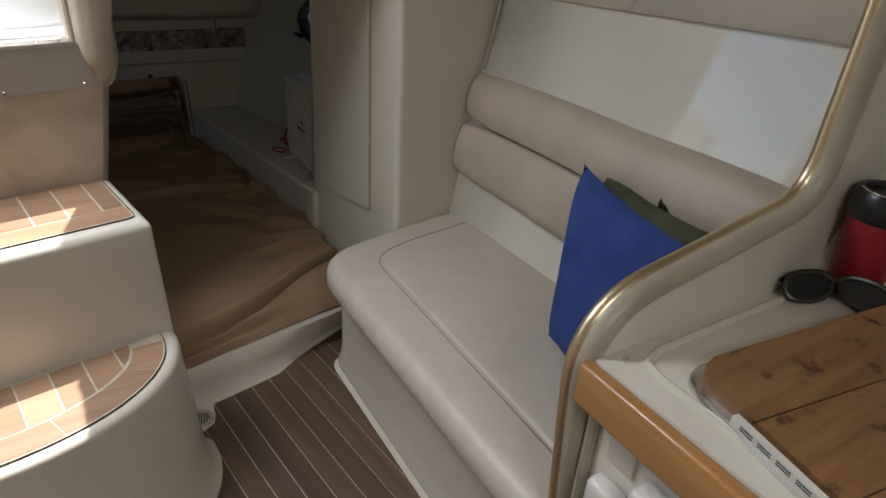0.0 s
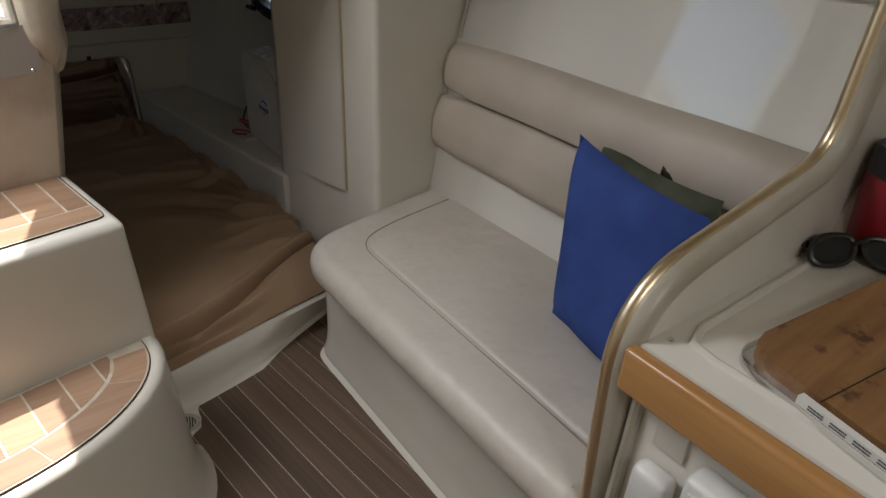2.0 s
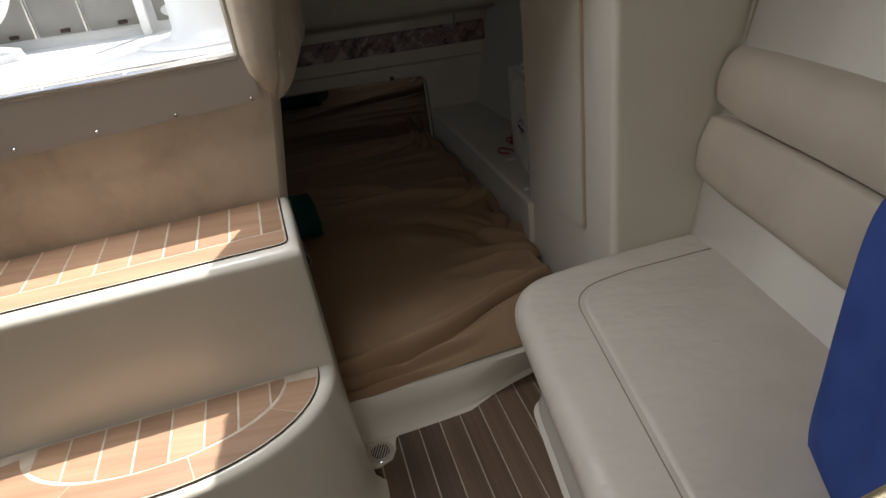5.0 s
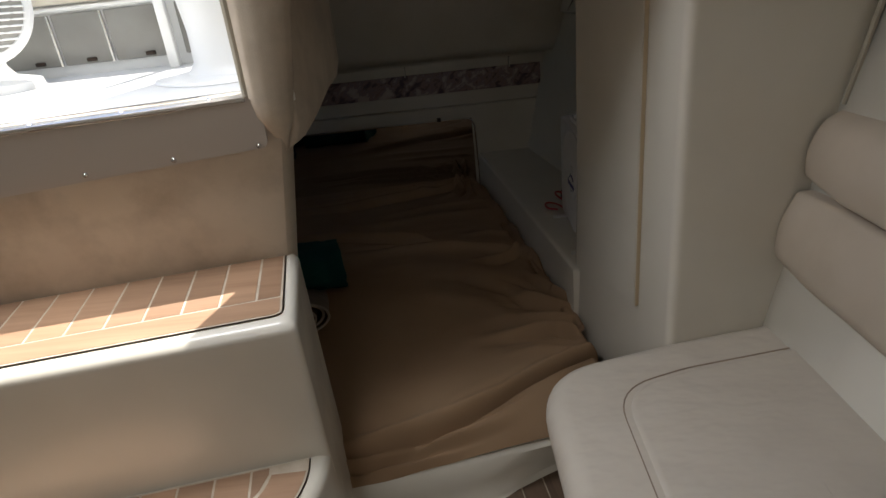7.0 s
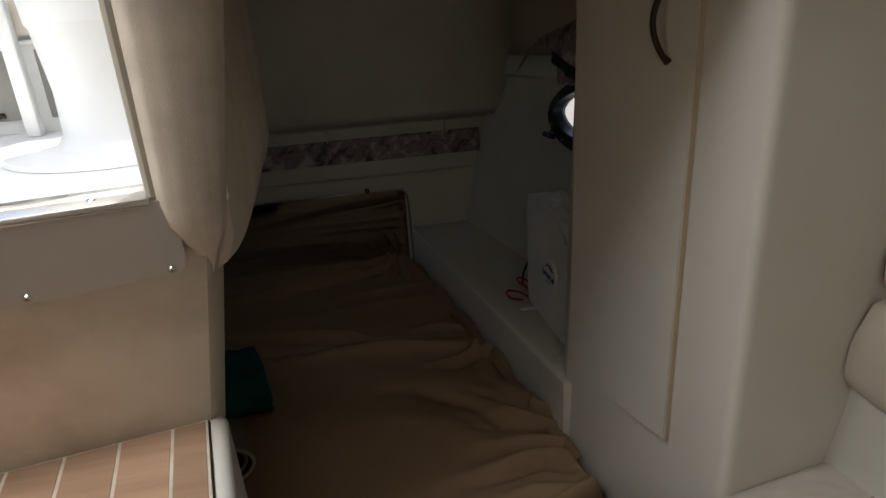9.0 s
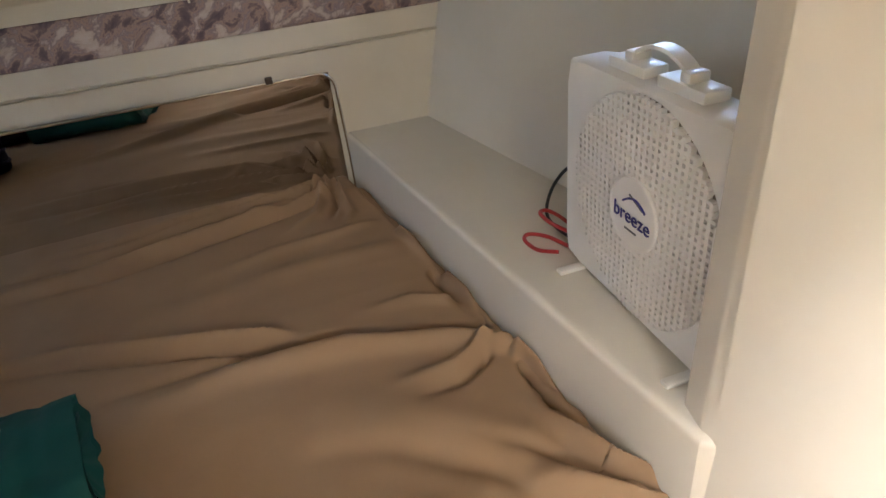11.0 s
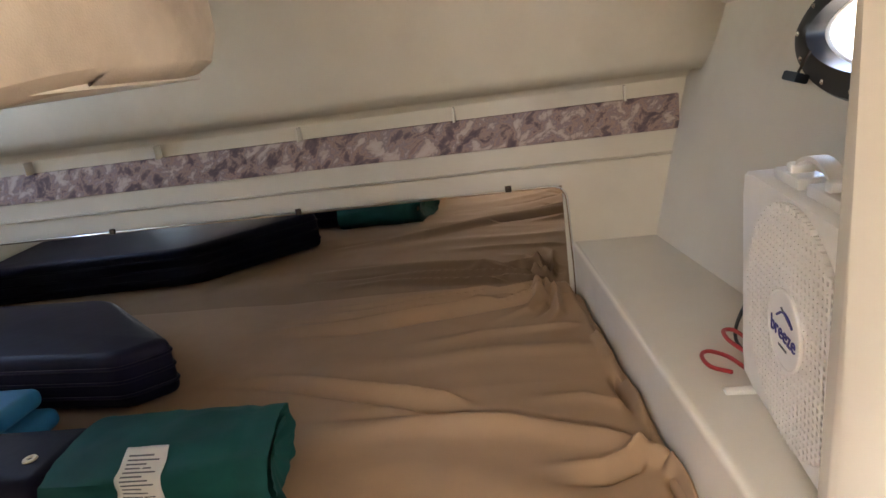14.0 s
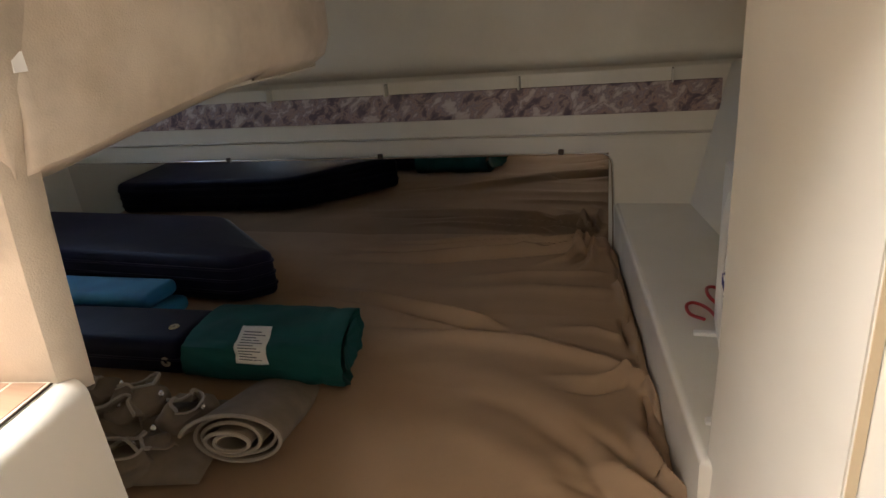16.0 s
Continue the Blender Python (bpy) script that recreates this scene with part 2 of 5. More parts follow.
def box(lo, hi, bevel=0.0, seg=2, m=None, bm=None):
    bm = bm or bmesh.new()
    r = bmesh.ops.create_cube(bm, size=1)
    lo, hi = Vector(lo), Vector(hi)
    for v in r["verts"]:
        v.co = Vector([lo[i] + (v.co[i] + 0.5) * (hi[i] - lo[i]) for i in range(3)])
        if m:
            v.co = m @ v.co
    if bevel:
        es = list({e for v in r["verts"] for e in v.link_edges})
        bmesh.ops.bevel(bm, geom=es, offset=bevel, segments=seg, affect="EDGES", profile=0.5)
    return bm


def prism(pts, z0, z1, bevel=0.0, seg=3, m=None, top_only=False, bm=None):
    """A solid over a plan outline."""
    bm = bm or bmesh.new()
    n = len(pts)
    lo = [bm.verts.new((*p, z0)) for p in pts]
    hi = [bm.verts.new((*p, z1)) for p in pts]
    bm.faces.new(lo[::-1])
    top = bm.faces.new(hi)
    for i in range(n):
        bm.faces.new((lo[i], lo[(i + 1) % n], hi[(i + 1) % n], hi[i]))
    if bevel:
        es = list(top.edges)
        if not top_only:
            es = [e for e in bm.edges if (e.verts[0] in lo) == (e.verts[1] in lo)]
        bmesh.ops.bevel(bm, geom=es, offset=bevel, segments=seg, affect="EDGES", profile=0.5)
    if m:
        bm.transform(m)
    return bm


def rounded(pts, radii, n=8):
    """A plan outline with its corners rounded."""
    out = []
    k = len(pts)
    for i in range(k):
        p, a, b, r = Vector(pts[i]), Vector(pts[i - 1]), Vector(pts[(i + 1) % k]), radii[i] if isinstance(radii, (list, tuple)) else radii
        if r <= 0:
            out.append(tuple(p))
            continue
        da, db = (a - p).normalized(), (b - p).normalized()
        q0, q1 = p + da * r, p + db * r
        for j in range(n + 1):
            t = j / n
            q = q0 * (1 - t) ** 2 + p * 2 * t * (1 - t) + q1 * t ** 2
            out.append(tuple(q))
    return out


def tube(points, r, n=8, closed=False, bm=None, caps=True, flat=1.0):
    bm = bm or bmesh.new()
    pts = [Vector(p) for p in points]
    rings = []
    up = None
    for i, p in enumerate(pts):
        a = pts[i - 1] if (i or closed) else p
        b = pts[(i + 1) % len(pts)] if (i < len(pts) - 1 or closed) else p
        d = (b - a).normalized()
        if up is None:
            up = Vector((0, 0, 1)) if abs(d.z) < 0.9 else Vector((0, 1, 0))
        s = d.cross(up).normalized()
        up = s.cross(d).normalized()
        rr = r[i] if isinstance(r, (list, tuple)) else r
        rings.append([bm.verts.new(p + (s * math.cos(2 * math.pi * j / n) * flat + up * math.sin(2 * math.pi * j / n)) * rr) for j in range(n)])
    m = len(rings)
    for i in range(m if closed else m - 1):
        A, B = rings[i], rings[(i + 1) % m]
        for j in range(n):
            bm.faces.new((A[j], A[(j + 1) % n], B[(j + 1) % n], B[j]))
    if caps and not closed:
        bm.faces.new(rings[0][::-1])
        bm.faces.new(rings[-1])
    return bm


def lathe(profile, n=24, m=None, bm=None):
    """A turned shape round z from (radius, height) pairs."""
    bm = bm or bmesh.new()
    rings = []
    for r, z in profile:
        rings.append([bm.verts.new((r * math.cos(2 * math.pi * j / n), r * math.sin(2 * math.pi * j / n), z)) for j in range(n)] if r > 1e-6 else [bm.verts.new((0, 0, z))])
    for A, B in zip(rings, rings[1:]):
        for j in range(n):
            vs = [A[j % len(A)], A[(j + 1) % len(A)], B[(j + 1) % len(B)], B[j % len(B)]]
            vs = [v for k, v in enumerate(vs) if v not in vs[:k]]
            if len(vs) > 2:
                bm.faces.new(vs)
    if m:
        bm.transform(m)
    return bm


def surface(fn, nu, nv, bm=None):
    """A grid of fn(u, v), u and v from 0 to 1."""
    bm = bm or bmesh.new()
    g = [[bm.verts.new(fn(i / nu, j / nv)) for j in range(nv + 1)] for i in range(nu + 1)]
    for i in range(nu):
        for j in range(nv):
            bm.faces.new((g[i][j], g[i + 1][j], g[i + 1][j + 1], g[i][j + 1]))
    return bm


def loft(rows, bm=None, closed=False):
    bm = bm or bmesh.new()
    vs = [[bm.verts.new(p) for p in r] for r in rows]
    for A, B in zip(vs, vs[1:]):
        k = len(A)
        for j in range(k if closed else k - 1):
            bm.faces.new((A[j], A[(j + 1) % k], B[(j + 1) % k], B[j]))
    return bm


def thick(ob, t, offset=-1):
    md = ob.modifiers.new("thickness", "SOLIDIFY")
    md.thickness, md.offset = t, offset
    return ob


def lerp(a, b, t):
    return a + (b - a) * t


def smooth01(t):
    t = min(1, max(0, t))
    return t * t * (3 - 2 * t)


# ---- plan ----
STEPS = pose(0.357, 1.437, 0, 0, 0, 10)          # the companionway's own axes: x along the treads, y aft
CEIL = 1.9


def hull_x(y, z):
    """The hull side beside the berth."""
    return 1.10 + 0.216 * (z - 0.795) + 0.216 * (3.3 - y)


def side_x(y, z):
    """The hull side behind the settee."""
    return 1.325 + 0.2 * (z - 0.457) + 0.008 * (1.69 - y)


def shelf_x(y):
    return 0.976 - 0.153 * (y - 2.1)


# ---- setting: floor ----
floor = tagged(place("floor", box((-1.3, -1.7, -0.05), (1.9, 1.95, -0.004)), WHITELINE), "pale caulked cabin sole under teak planks", "floor", kind="structure")
threshold_line = [(0.30, 1.55), (0.36, 1.60), (0.46, 1.62), (0.67, 1.662), (0.772, 1.727), (0.97, 1.815), (1.2, 1.86)]


def line_y(pts, x):
    for (x0, y0), (x1, y1) in zip(pts, pts[1:]):
        if x <= x1:
            return y0 + (y1 - y0) * (x - x0) / (x1 - x0)
    return pts[-1][1]


PLANK, SKEW = 0.0619, radians(7.9)               # the planks run askew, square to the companionway's treads
plank_bm = box((-PLANK / 2 + 0.0019, 0, -0.004), (PLANK / 2 - 0.0019, 1, 0.0), 0.0)
plank_mesh = bpy.data.meshes.new("plank")
plank_bm.to_mesh(plank_mesh)
plank_bm.free()
plank_mesh.materials.append(TEAK)
for i in range(-32, 10):
    x = 0.616 + PLANK / math.cos(SKEW) * i           # at y = 1.6
    end = min(line_y(threshold_line, max(0.3, x)) + 0.03, 1.6 + (x + 1.2) / math.tan(SKEW))
    start = max(-1.68, 1.6 - (1.22 - x) / math.tan(SKEW))
    if end - start < 0.1:
        continue
    p = new("plank", plank_mesh)
    p.matrix_world = Matrix.Translation((x + (1.6 - start) * math.tan(SKEW), start, 0)) @ Matrix.Rotation(SKEW, 4, "Z") @ Matrix.Diagonal((1, (end - start) / math.cos(SKEW), 1, 1))
    p.parent = floor

# ---- setting: threshold, berth base, shelf ----
top_line = [(0.30, 1.605), (0.40, 1.628), (0.67, 1.685), (0.88, 1.727), (1.0, 1.75), (1.2, 1.78)]
rows = []
for k in range(13):
    x = 0.30 + 0.9 * k / 12
    yb, yt = line_y(threshold_line, x), line_y(top_line, x)
    prof = [(yb - 0.012, 0.0), (yb, 0.012), (lerp(yb, yt, 0.5), 0.07), (yt - 0.004, 0.125), (yt + 0.006, 0.138), (yt + 0.03, 0.142), (yt + 0.3, 0.142)]
    rows.append([(x, y, z) for y, z in prof])
tagged(place("berth_threshold", loft(rows), GEL), "cream gelcoat sill below the berth mattress", "sill", kind="structure")
tagged(place("berth_base", box((-1.3, 1.95, -0.05), (1.25, 3.35, 0.13)), GEL), "hidden cream base under the berth mattress", "berth base", kind="structure")

shelf_pts = [(shelf_x(2.09), 2.09), (shelf_x(3.30), 3.30), (hull_x(3.30, 0.42) + 0.02, 3.30), (hull_x(1.9, 0.42) + 0.02, 1.9)]
tagged(place("side_shelf", prism(shelf_pts, 0.0, 0.42, 0.014, 4, top_only=True), GEL), "cream gelcoat side shelf beside the berth", "shelf", kind="structure")


# ---- setting: berth walls ----
def lens(t):
    """The portlight's outline as (along, up), pointed ends towards fore and aft."""
    a = 2 * math.pi * t
    cx, cz = math.cos(a), math.sin(a)
    return cx, (abs(cz) ** 1.15) * (1 if cz > 0 else -1)


PORT_Y, PORT_Z, PORT_TILT = 2.612, 0.928, 0.11


def port_point(t, ry, rz, off=0.0):
    cx, cz = lens(t)
    y = PORT_Y - ry * cx
    z = PORT_Z + rz * cz + PORT_TILT * (cx * ry) * 0.35
    return Vector((hull_x(y, z) - off, y, z))


def hull_panel(off, name, material, ry, rz):
    n = 64
    y0, y1, z0, z1 = 1.9, 3.36, 0.3, 1.42
    outer = []
    for i in range(n):
        a = 2 * math.pi * i / n
        c0, s0 = -math.cos(a), math.sin(a)
        k = 1 / max(abs(c0), abs(s0))
        y = PORT_Y + (c0 * k) * ((y1 - PORT_Y) if c0 > 0 else (PORT_Y - y0))
        z = PORT_Z + (s0 * k) * ((z1 - PORT_Z) if s0 > 0 else (PORT_Z - z0))
        outer.append((hull_x(y, z) + off, y, z))
    inner = [tuple(port_point(i / n, ry, rz, -off)) for i in range(n)]
    mid = [tuple(Vector(a).lerp(Vector(b), 0.7)) for a, b in zip(outer, inner)]
    back_in = [(p[0] + 0.04, p[1], p[2]) for p in inner]
    back_out = [(p[0] + 0.04, p[1], p[2]) for p in outer]
    return place(name, loft([back_out, outer, mid, inner, back_in, back_out], closed=True), material)


tagged(hull_panel(0, "wall_hull_side", LINER, 0.222, 0.102), "cream liner on the sloping hull side", "wall", kind="structure")

# back wall of the berth: lower panel, cove, upper padded panel
BACK = 3.29
tagged(place("wall_aft_lower", box((-1.4, BACK, 0.05), (1.14, BACK + 0.06, 0.90)), LINER), "cream padded panel at the aft end of the berth", "wall", kind="structure")


def aft_upper(u, v):
    x = -1.4 + 2.60 * u
    z = 0.855 + 0.55 * v
    y = 3.215 - 0.10 * v - 0.03 * math.sin(min(1, v / 0.12) * math.pi / 2)
    return Vector((x, y, z + 0.012 * (1 - u)))


up = surface(aft_upper, 24, 16)
tagged(thick(place("wall_aft_upper", up, LINER), 0.05, 1), "stained cream vinyl panel above the floral trim", "wall", kind="structure")
rows = []
for x in (-1.4, 1.155):
    rows.append([(x, 3.30, 0.80), (x, 3.29, 0.835), (x, 3.265, 0.857), (x, 3.215, 0.868), (x, 3.215, 0.90), (x, 3.31, 0.90)])
tagged(place("trim_cove", loft(rows), LINER), "cream cove moulding under the padded panel", "trim", kind="structure")
for i in range(5):
    x = 0.955 - 0.45 * i
    tagged(place("trim_joint", box((x - 0.0025, 3.255, 0.795), (x + 0.0025, 3.2915, 0.834), 0.001), GEL), "thin vertical joint in the cream panel", "trim", "panel joints", kind="structure")
rows = [[(-1.4, 3.286, 0.655), (-1.4, 3.279, 0.651), (-1.4, 3.288, 0.645), (-1.4, 3.30, 0.645)], [(1.07, 3.286, 0.650), (1.07, 3.279, 0.646), (1.07, 3.288, 0.64), (1.07, 3.30, 0.64)]]
tagged(place("trim_ridge", loft(rows), LINER), "slight ridge across the cream aft panel", "trim", kind="structure")
tagged(place("trim_floral_strip", box((-1.4, 3.281, 0.707), (1.09, 3.293, 0.797), 0.003), FLORAL), "mauve marbled floral cloth strip along the panel", "trim", kind="structure")

# ledge over the portlight and liner above it
rows = []
for y in (1.9, 3.25):
    zz = 1.10 - 0.04 * (y - 2.4)
    rows.append([(hull_x(y, zz - 0.075) - 0.002, y, zz - 0.075), (hull_x(y, zz - 0.06) - 0.02, y, zz - 0.066), (hull_x(y, zz) - 0.022, y, zz - 0.006), (hull_x(y, zz) - 0.015, y, zz), (hull_x(y, zz) + 0.03, y, zz)])
tagged(place("trim_side_ledge", loft(rows), GEL), "cream moulded ledge above the portlight", "trim", kind="structure")
PINK = mat("stained_tan_liner", (0.5, 0.38, 0.29), 0.55)
c = vary(PINK, (0.47, 0.36, 0.275), (0.53, 0.41, 0.32), 3.0)
blotch(PINK, c, (0.3, 0.21, 0.15), 4.0, 0.4, 0.55, 0.8)
rows = []
for y in (1.9, 2.4, 2.9, 3.26):
    zz = 1.10 - 0.04 * (y - 2.4)
    rows.append([(hull_x(y, zz) - 0.006, y, zz - 0.01), (hull_x(y, zz) - 0.012, y, zz + 0.08), (hull_x(y, zz) - 0.035, y, 1.37)])
tagged(thick(place("wall_hull_upper", loft(rows), PINK), 0.02, 1), "stained tan liner above the moulded ledge", "wall", kind="structure")
tagged(place("ceiling_berth", box((0.36, 1.74, 1.355), (1.6, 3.4, 1.41)), LINER), "cream liner overhead in the berth", "ceiling", kind="structure")
tagged(place("ceiling_berth_aft", box((-1.4, 2.372, 1.36), (0.36, 3.4, 1.41)), LINER), "cream liner overhead at the aft end of the berth", "ceiling", kind="structure")
tagged(place("header_berth", box((0.36, 1.69, 1.325), (1.12, 1.74, CEIL), 0.004), GEL), "cream header above the berth opening", "header", kind="structure")
tagged(place("wall_berth_far", box((-1.45, 1.7, -0.05), (-1.40, 3.4, 1.06)), GEL), "cream end wall of the berth", "wall", kind="structure")

# ---- setting: cabin shell ----
tagged(place("wall_port", box((-1.3, -1.7, -0.05), (-1.25, 1.75, CEIL)), GEL), "cream side wall of the cabin", "wall", kind="structure")
tagged(place("wall_forward", box((-1.3, -1.75, -0.05), (1.95, -1.7, CEIL)), GEL), "cream forward bulkhead of the cabin", "wall", kind="structure")
hatch_y = 1.30
# the square gap forward is unseen, left open for the added fill lamp
bmc = box((-1.3, -1.75, CEIL), (1.95, -1.0, CEIL + 0.05))
box((-1.3, -1.0, CEIL), (0.1, -0.5, CEIL + 0.05), bm=bmc)
box((0.6, -1.0, CEIL), (1.95, -0.5, CEIL + 0.05), bm=bmc)
box((-1.3, -0.5, CEIL), (1.95, hatch_y, CEIL + 0.05), bm=bmc)
box((-1.3, hatch_y, CEIL), (-0.42, 1.80, CEIL + 0.05), bm=bmc)
box((0.293, hatch_y, CEIL), (1.95, 1.80, CEIL + 0.05), bm=bmc)
tagged(place("ceiling", bmc, GEL, smooth=False), "cream cabin headliner with the sliding hatch open", "ceiling", kind="structure")

# hull side behind the settee and forward
SEAM = 1.14


def seam_z(y):
    return 1.19 - 0.04 * (y - 0.877)


rows = []
for y in (1.75, 1.2, 0.6, 0.0, -0.8, -1.72):
    rows.append([(side_x(y, z) + 0.02 * (1.3 - y) + 0.04 * max(0.0, z - 0.9), y, z) for z in (0.0, 0.457, 0.89, 0.90, 0.91, SEAM, 1.3, CEIL + 0.03)])
tagged(thick(place("wall_side_lower", loft(rows), WALLP), 0.03, 1), "glossy cream panel behind the settee", "wall", kind="structure")
for y0, y1 in ((-1.72, 0.30), (0.304, 1.172), (1.176, 1.75)):
    rows = []
    for y in (y0, y1):
        rows.append([(side_x(y, z) - 0.006, y, z) for z in (seam_z(y), 1.4, 1.92)])
    tagged(thick(place("wall_side_upper", loft(rows), SIDEL), 0.03, 1), "cream liner panel above the settee", "wall", "side liner panels", kind="structure")

# ---- setting: bulkhead with the companionway ----
def S(u, v, z):
    return STEPS @ Vector((u, v, z))


SILL = 1.064
# panel above the upper tread, with a slanting outer edge
def panel_front(u, v):
    z = 0.70 + v * (SILL - 0.70)
    right = 0.010 + 0.165 * (z - 0.734)
    x = lerp(-1.0, right, u)
    edge = max(0.0, 1 - (right - x) / 0.03)
    return S(x, 0.286 - 0.03 * v + 0.03 * edge ** 2 - 0.004 * math.sin(math.pi * v), z)


tagged(thick(place("wall_step_panel", surface(panel_front, 48, 12), PADV), 0.05, 1), "stained beige vinyl panel above the upper step", "wall", kind="structure")


# padded jamb beside the opening, running up to the deck, and the box under the cockpit sole
def jamb(u, v):
    z = lerp(0.948, CEIL, v ** 1.4)
    right = 0.016 + 0.165 * (z - 0.734)
    prof = [(0.0, 0.33), (0.0, 0.275), (0.05, 0.252), (0.16, 0.240), (0.4, 0.236), (0.65, 0.241), (0.88, 0.252), (0.98, 0.272), (1.0, 0.30), (0.97, 0.36)]
    k = u * (len(prof) - 1)
    i = min(int(k), len(prof) - 2)
    a, b = prof[i], prof[i + 1]
    s, y = lerp(a[0], b[0], k - i), lerp(a[1], b[1], k - i)
    swell = smooth01((z - 0.948) / 0.075)
    left = lerp(0.022, -0.017, smooth01((z - 0.95) / 0.10))
    pinch = 0.018 * (1 - swell)
    return S(lerp(left, right - pinch, s), lerp(max(y, 0.275), y, swell), z)


tagged(place("trim_hatch_jamb", surface(jamb, 32, 24), PADV), "padded beige vinyl jamb beside the companionway", "trim", kind="structure")
tagged(place("trim_hatch_edge", tube([S(-0.017, 0.262, z) for z in (SILL, 1.3, 1.6, CEIL)], 0.008, 8), CAPM), "pale edging strip on the companionway jamb", "trim", kind="structure")

# padded side of the cockpit well, seen from the berth
well = [(0.352, 1.725), (0.370, 1.80), (0.378, 1.95), (0.378, 2.10), (0.374, 2.22), (0.355, 2.305), (0.31, 2.345), (0.2, 2.37), (-0.1, 2.385), (-0.6, 2.40), (-1.4, 2.44)]


def spline(pts, n):
    out = []
    P = [Vector(p) for p in pts]
    P = [P[0] * 2 - P[1]] + P + [P[-1] * 2 - P[-2]]
    for i in range(1, len(P) - 2):
        for j in range(n):
            t = j / n
            a, b, c0, d = P[i - 1], P[i], P[i + 1], P[i + 2]
            out.append(0.5 * (2 * b + (c0 - a) * t + (2 * a - 5 * b + 4 * c0 - d) * t * t + (3 * b - a - 3 * c0 + d) * t ** 3))
    out.append(P[-2])
    return out


wl = spline(well, 6)
rows = []
for k, p in enumerate(wl):
    zb = 0.958 + 0.045 * smooth01(k / 18)
    nx = Vector((-1, 0)) if k < 18 else Vector((-0.7, -0.7))
    row = [(p.x, p.y, 1.38), (p.x, p.y, zb + 0.10), (p.x, p.y, zb + 0.035), (p.x + nx.x * 0.008, p.y + nx.y * 0.008, zb + 0.012), (p.x + nx.x * 0.03, p.y + nx.y * 0.03, zb)]
    rows.append(row)
tagged(thick(place("wall_cockpit_well", loft(rows), PADV), 0.02, 1), "padded cream vinyl side of the cockpit well", "wall", kind="structure")
tagged(place("trim_well_piping", tube([(p.x - 0.004, p.y, 0.958 + 0.045 * smooth01(k / 18) + 0.004) for k, p in enumerate(wl)], 0.007, 8), PADV), "cream piping along the lower edge of the well", "trim", kind="structure")
under = [(p.x - 0.012, p.y) for p in wl] + [(-1.4, 1.72), (0.30, 1.70)]
tagged(place("ceiling_under_cockpit", prism(under, 0.985, 1.04), LINER), "cream liner under the cockpit sole", "ceiling", kind="structure")
tagged(place("cockpit_sole", prism([(0.375, 1.72), (0.37, 2.30), (0.30, 2.36), (-1.4, 2.42), (-1.4, 1.45), (-0.3, 1.60)], 1.041, SILL - 0.006), DECK), "sunlit white gelcoat cockpit sole", "deck", kind="structure")
tagged(place("wall_bulkhead", box((-1.3, 0.285, 0.0), (-0.95, 0.33, CEIL), m=STEPS), GEL), "cream bulkhead beside the companionway", "wall", kind="structure")

# ---- setting: steps ----
def d_shape(cu, a, b, v0, grow=0.0, n=28):
    pts = []
    for i in range(n + 1):
        t = math.pi * i / n
        k = abs(math.cos(t)) ** 0.93 * (1 if math.cos(t) > 0 else -1)
        pts.append((cu + (a + grow) * k, v0 - (b + grow) * math.sin(t) ** 0.93))
    return pts


steps = thing("companionway_steps", "cream gelcoat companionway steps with teak treads", "steps", kind="structure")
upper = rounded([(-0.75, 0.0), (0.008, 0.0), (0.008, 0.30), (-0.75, 0.30)], [0, 0.018, 0, 0], 6)
bm = bmesh.new()
levels = [(0.0, 0.03), (0.02, 0.022), (0.2, 0.012), (0.42, 0.006), (0.68, 0.0)] + [(0.698 + 0.022 * math.sin(k * math.pi / 12), -0.022 + 0.022 * math.cos(k * math.pi / 12)) for k in range(7)]
loft([[tuple(STEPS @ Vector((p[0] + g * (1 if p[0] > -0.4 else -1), p[1] - (g if p[1] < 0.1 else 0), z))) for p in upper] for z, g in levels], bm, closed=True)
bm.faces.ensure_lookup_table()
bm.verts.ensure_lookup_table()
bm.faces.new(bm.verts[-len(upper):])
part("upper_step", bm, GEL, steps)
dpts = d_shape(-0.36, 0.374, 0.274, 0.012)
bm = bmesh.new()
levels = [(0.0, 0.05), (0.012, 0.04), (0.03, 0.028), (0.12, 0.016), (0.3, 0.006), (0.385, 0.0)] + [(0.404 + 0.022 * math.sin(k * math.pi / 12), -0.022 + 0.022 * math.cos(k * math.pi / 12)) for k in range(7)]
loft([[tuple(STEPS @ Vector((-0.36 + (p[0] + 0.36) * (1 + g / 0.36), 0.012 + (p[1] - 0.012) * (1 + g / 0.26), z))) for p in dpts] for z, g in levels], bm, closed=True)
bm.verts.ensure_lookup_table()
bm.faces.new(bm.verts[-len(dpts):])
part("lower_step", bm, GEL, steps)
part("vent_hole", lathe([(0.0, 0.0), (0.022, 0.0), (0.026, -0.003)], 20, m=STEPS @ pose(-0.10, -0.255, 0.07, 90, 0, 28)), BRONZE, steps, "dark drain hole")


def tread_piece(pts, z, tread, material=None):
    bm = prism(pts, z, z + 0.004, 0.0007, 1, m=STEPS, top_only=True)
    part("tread_piece", bm, material or STEPT, tread, smooth=False)


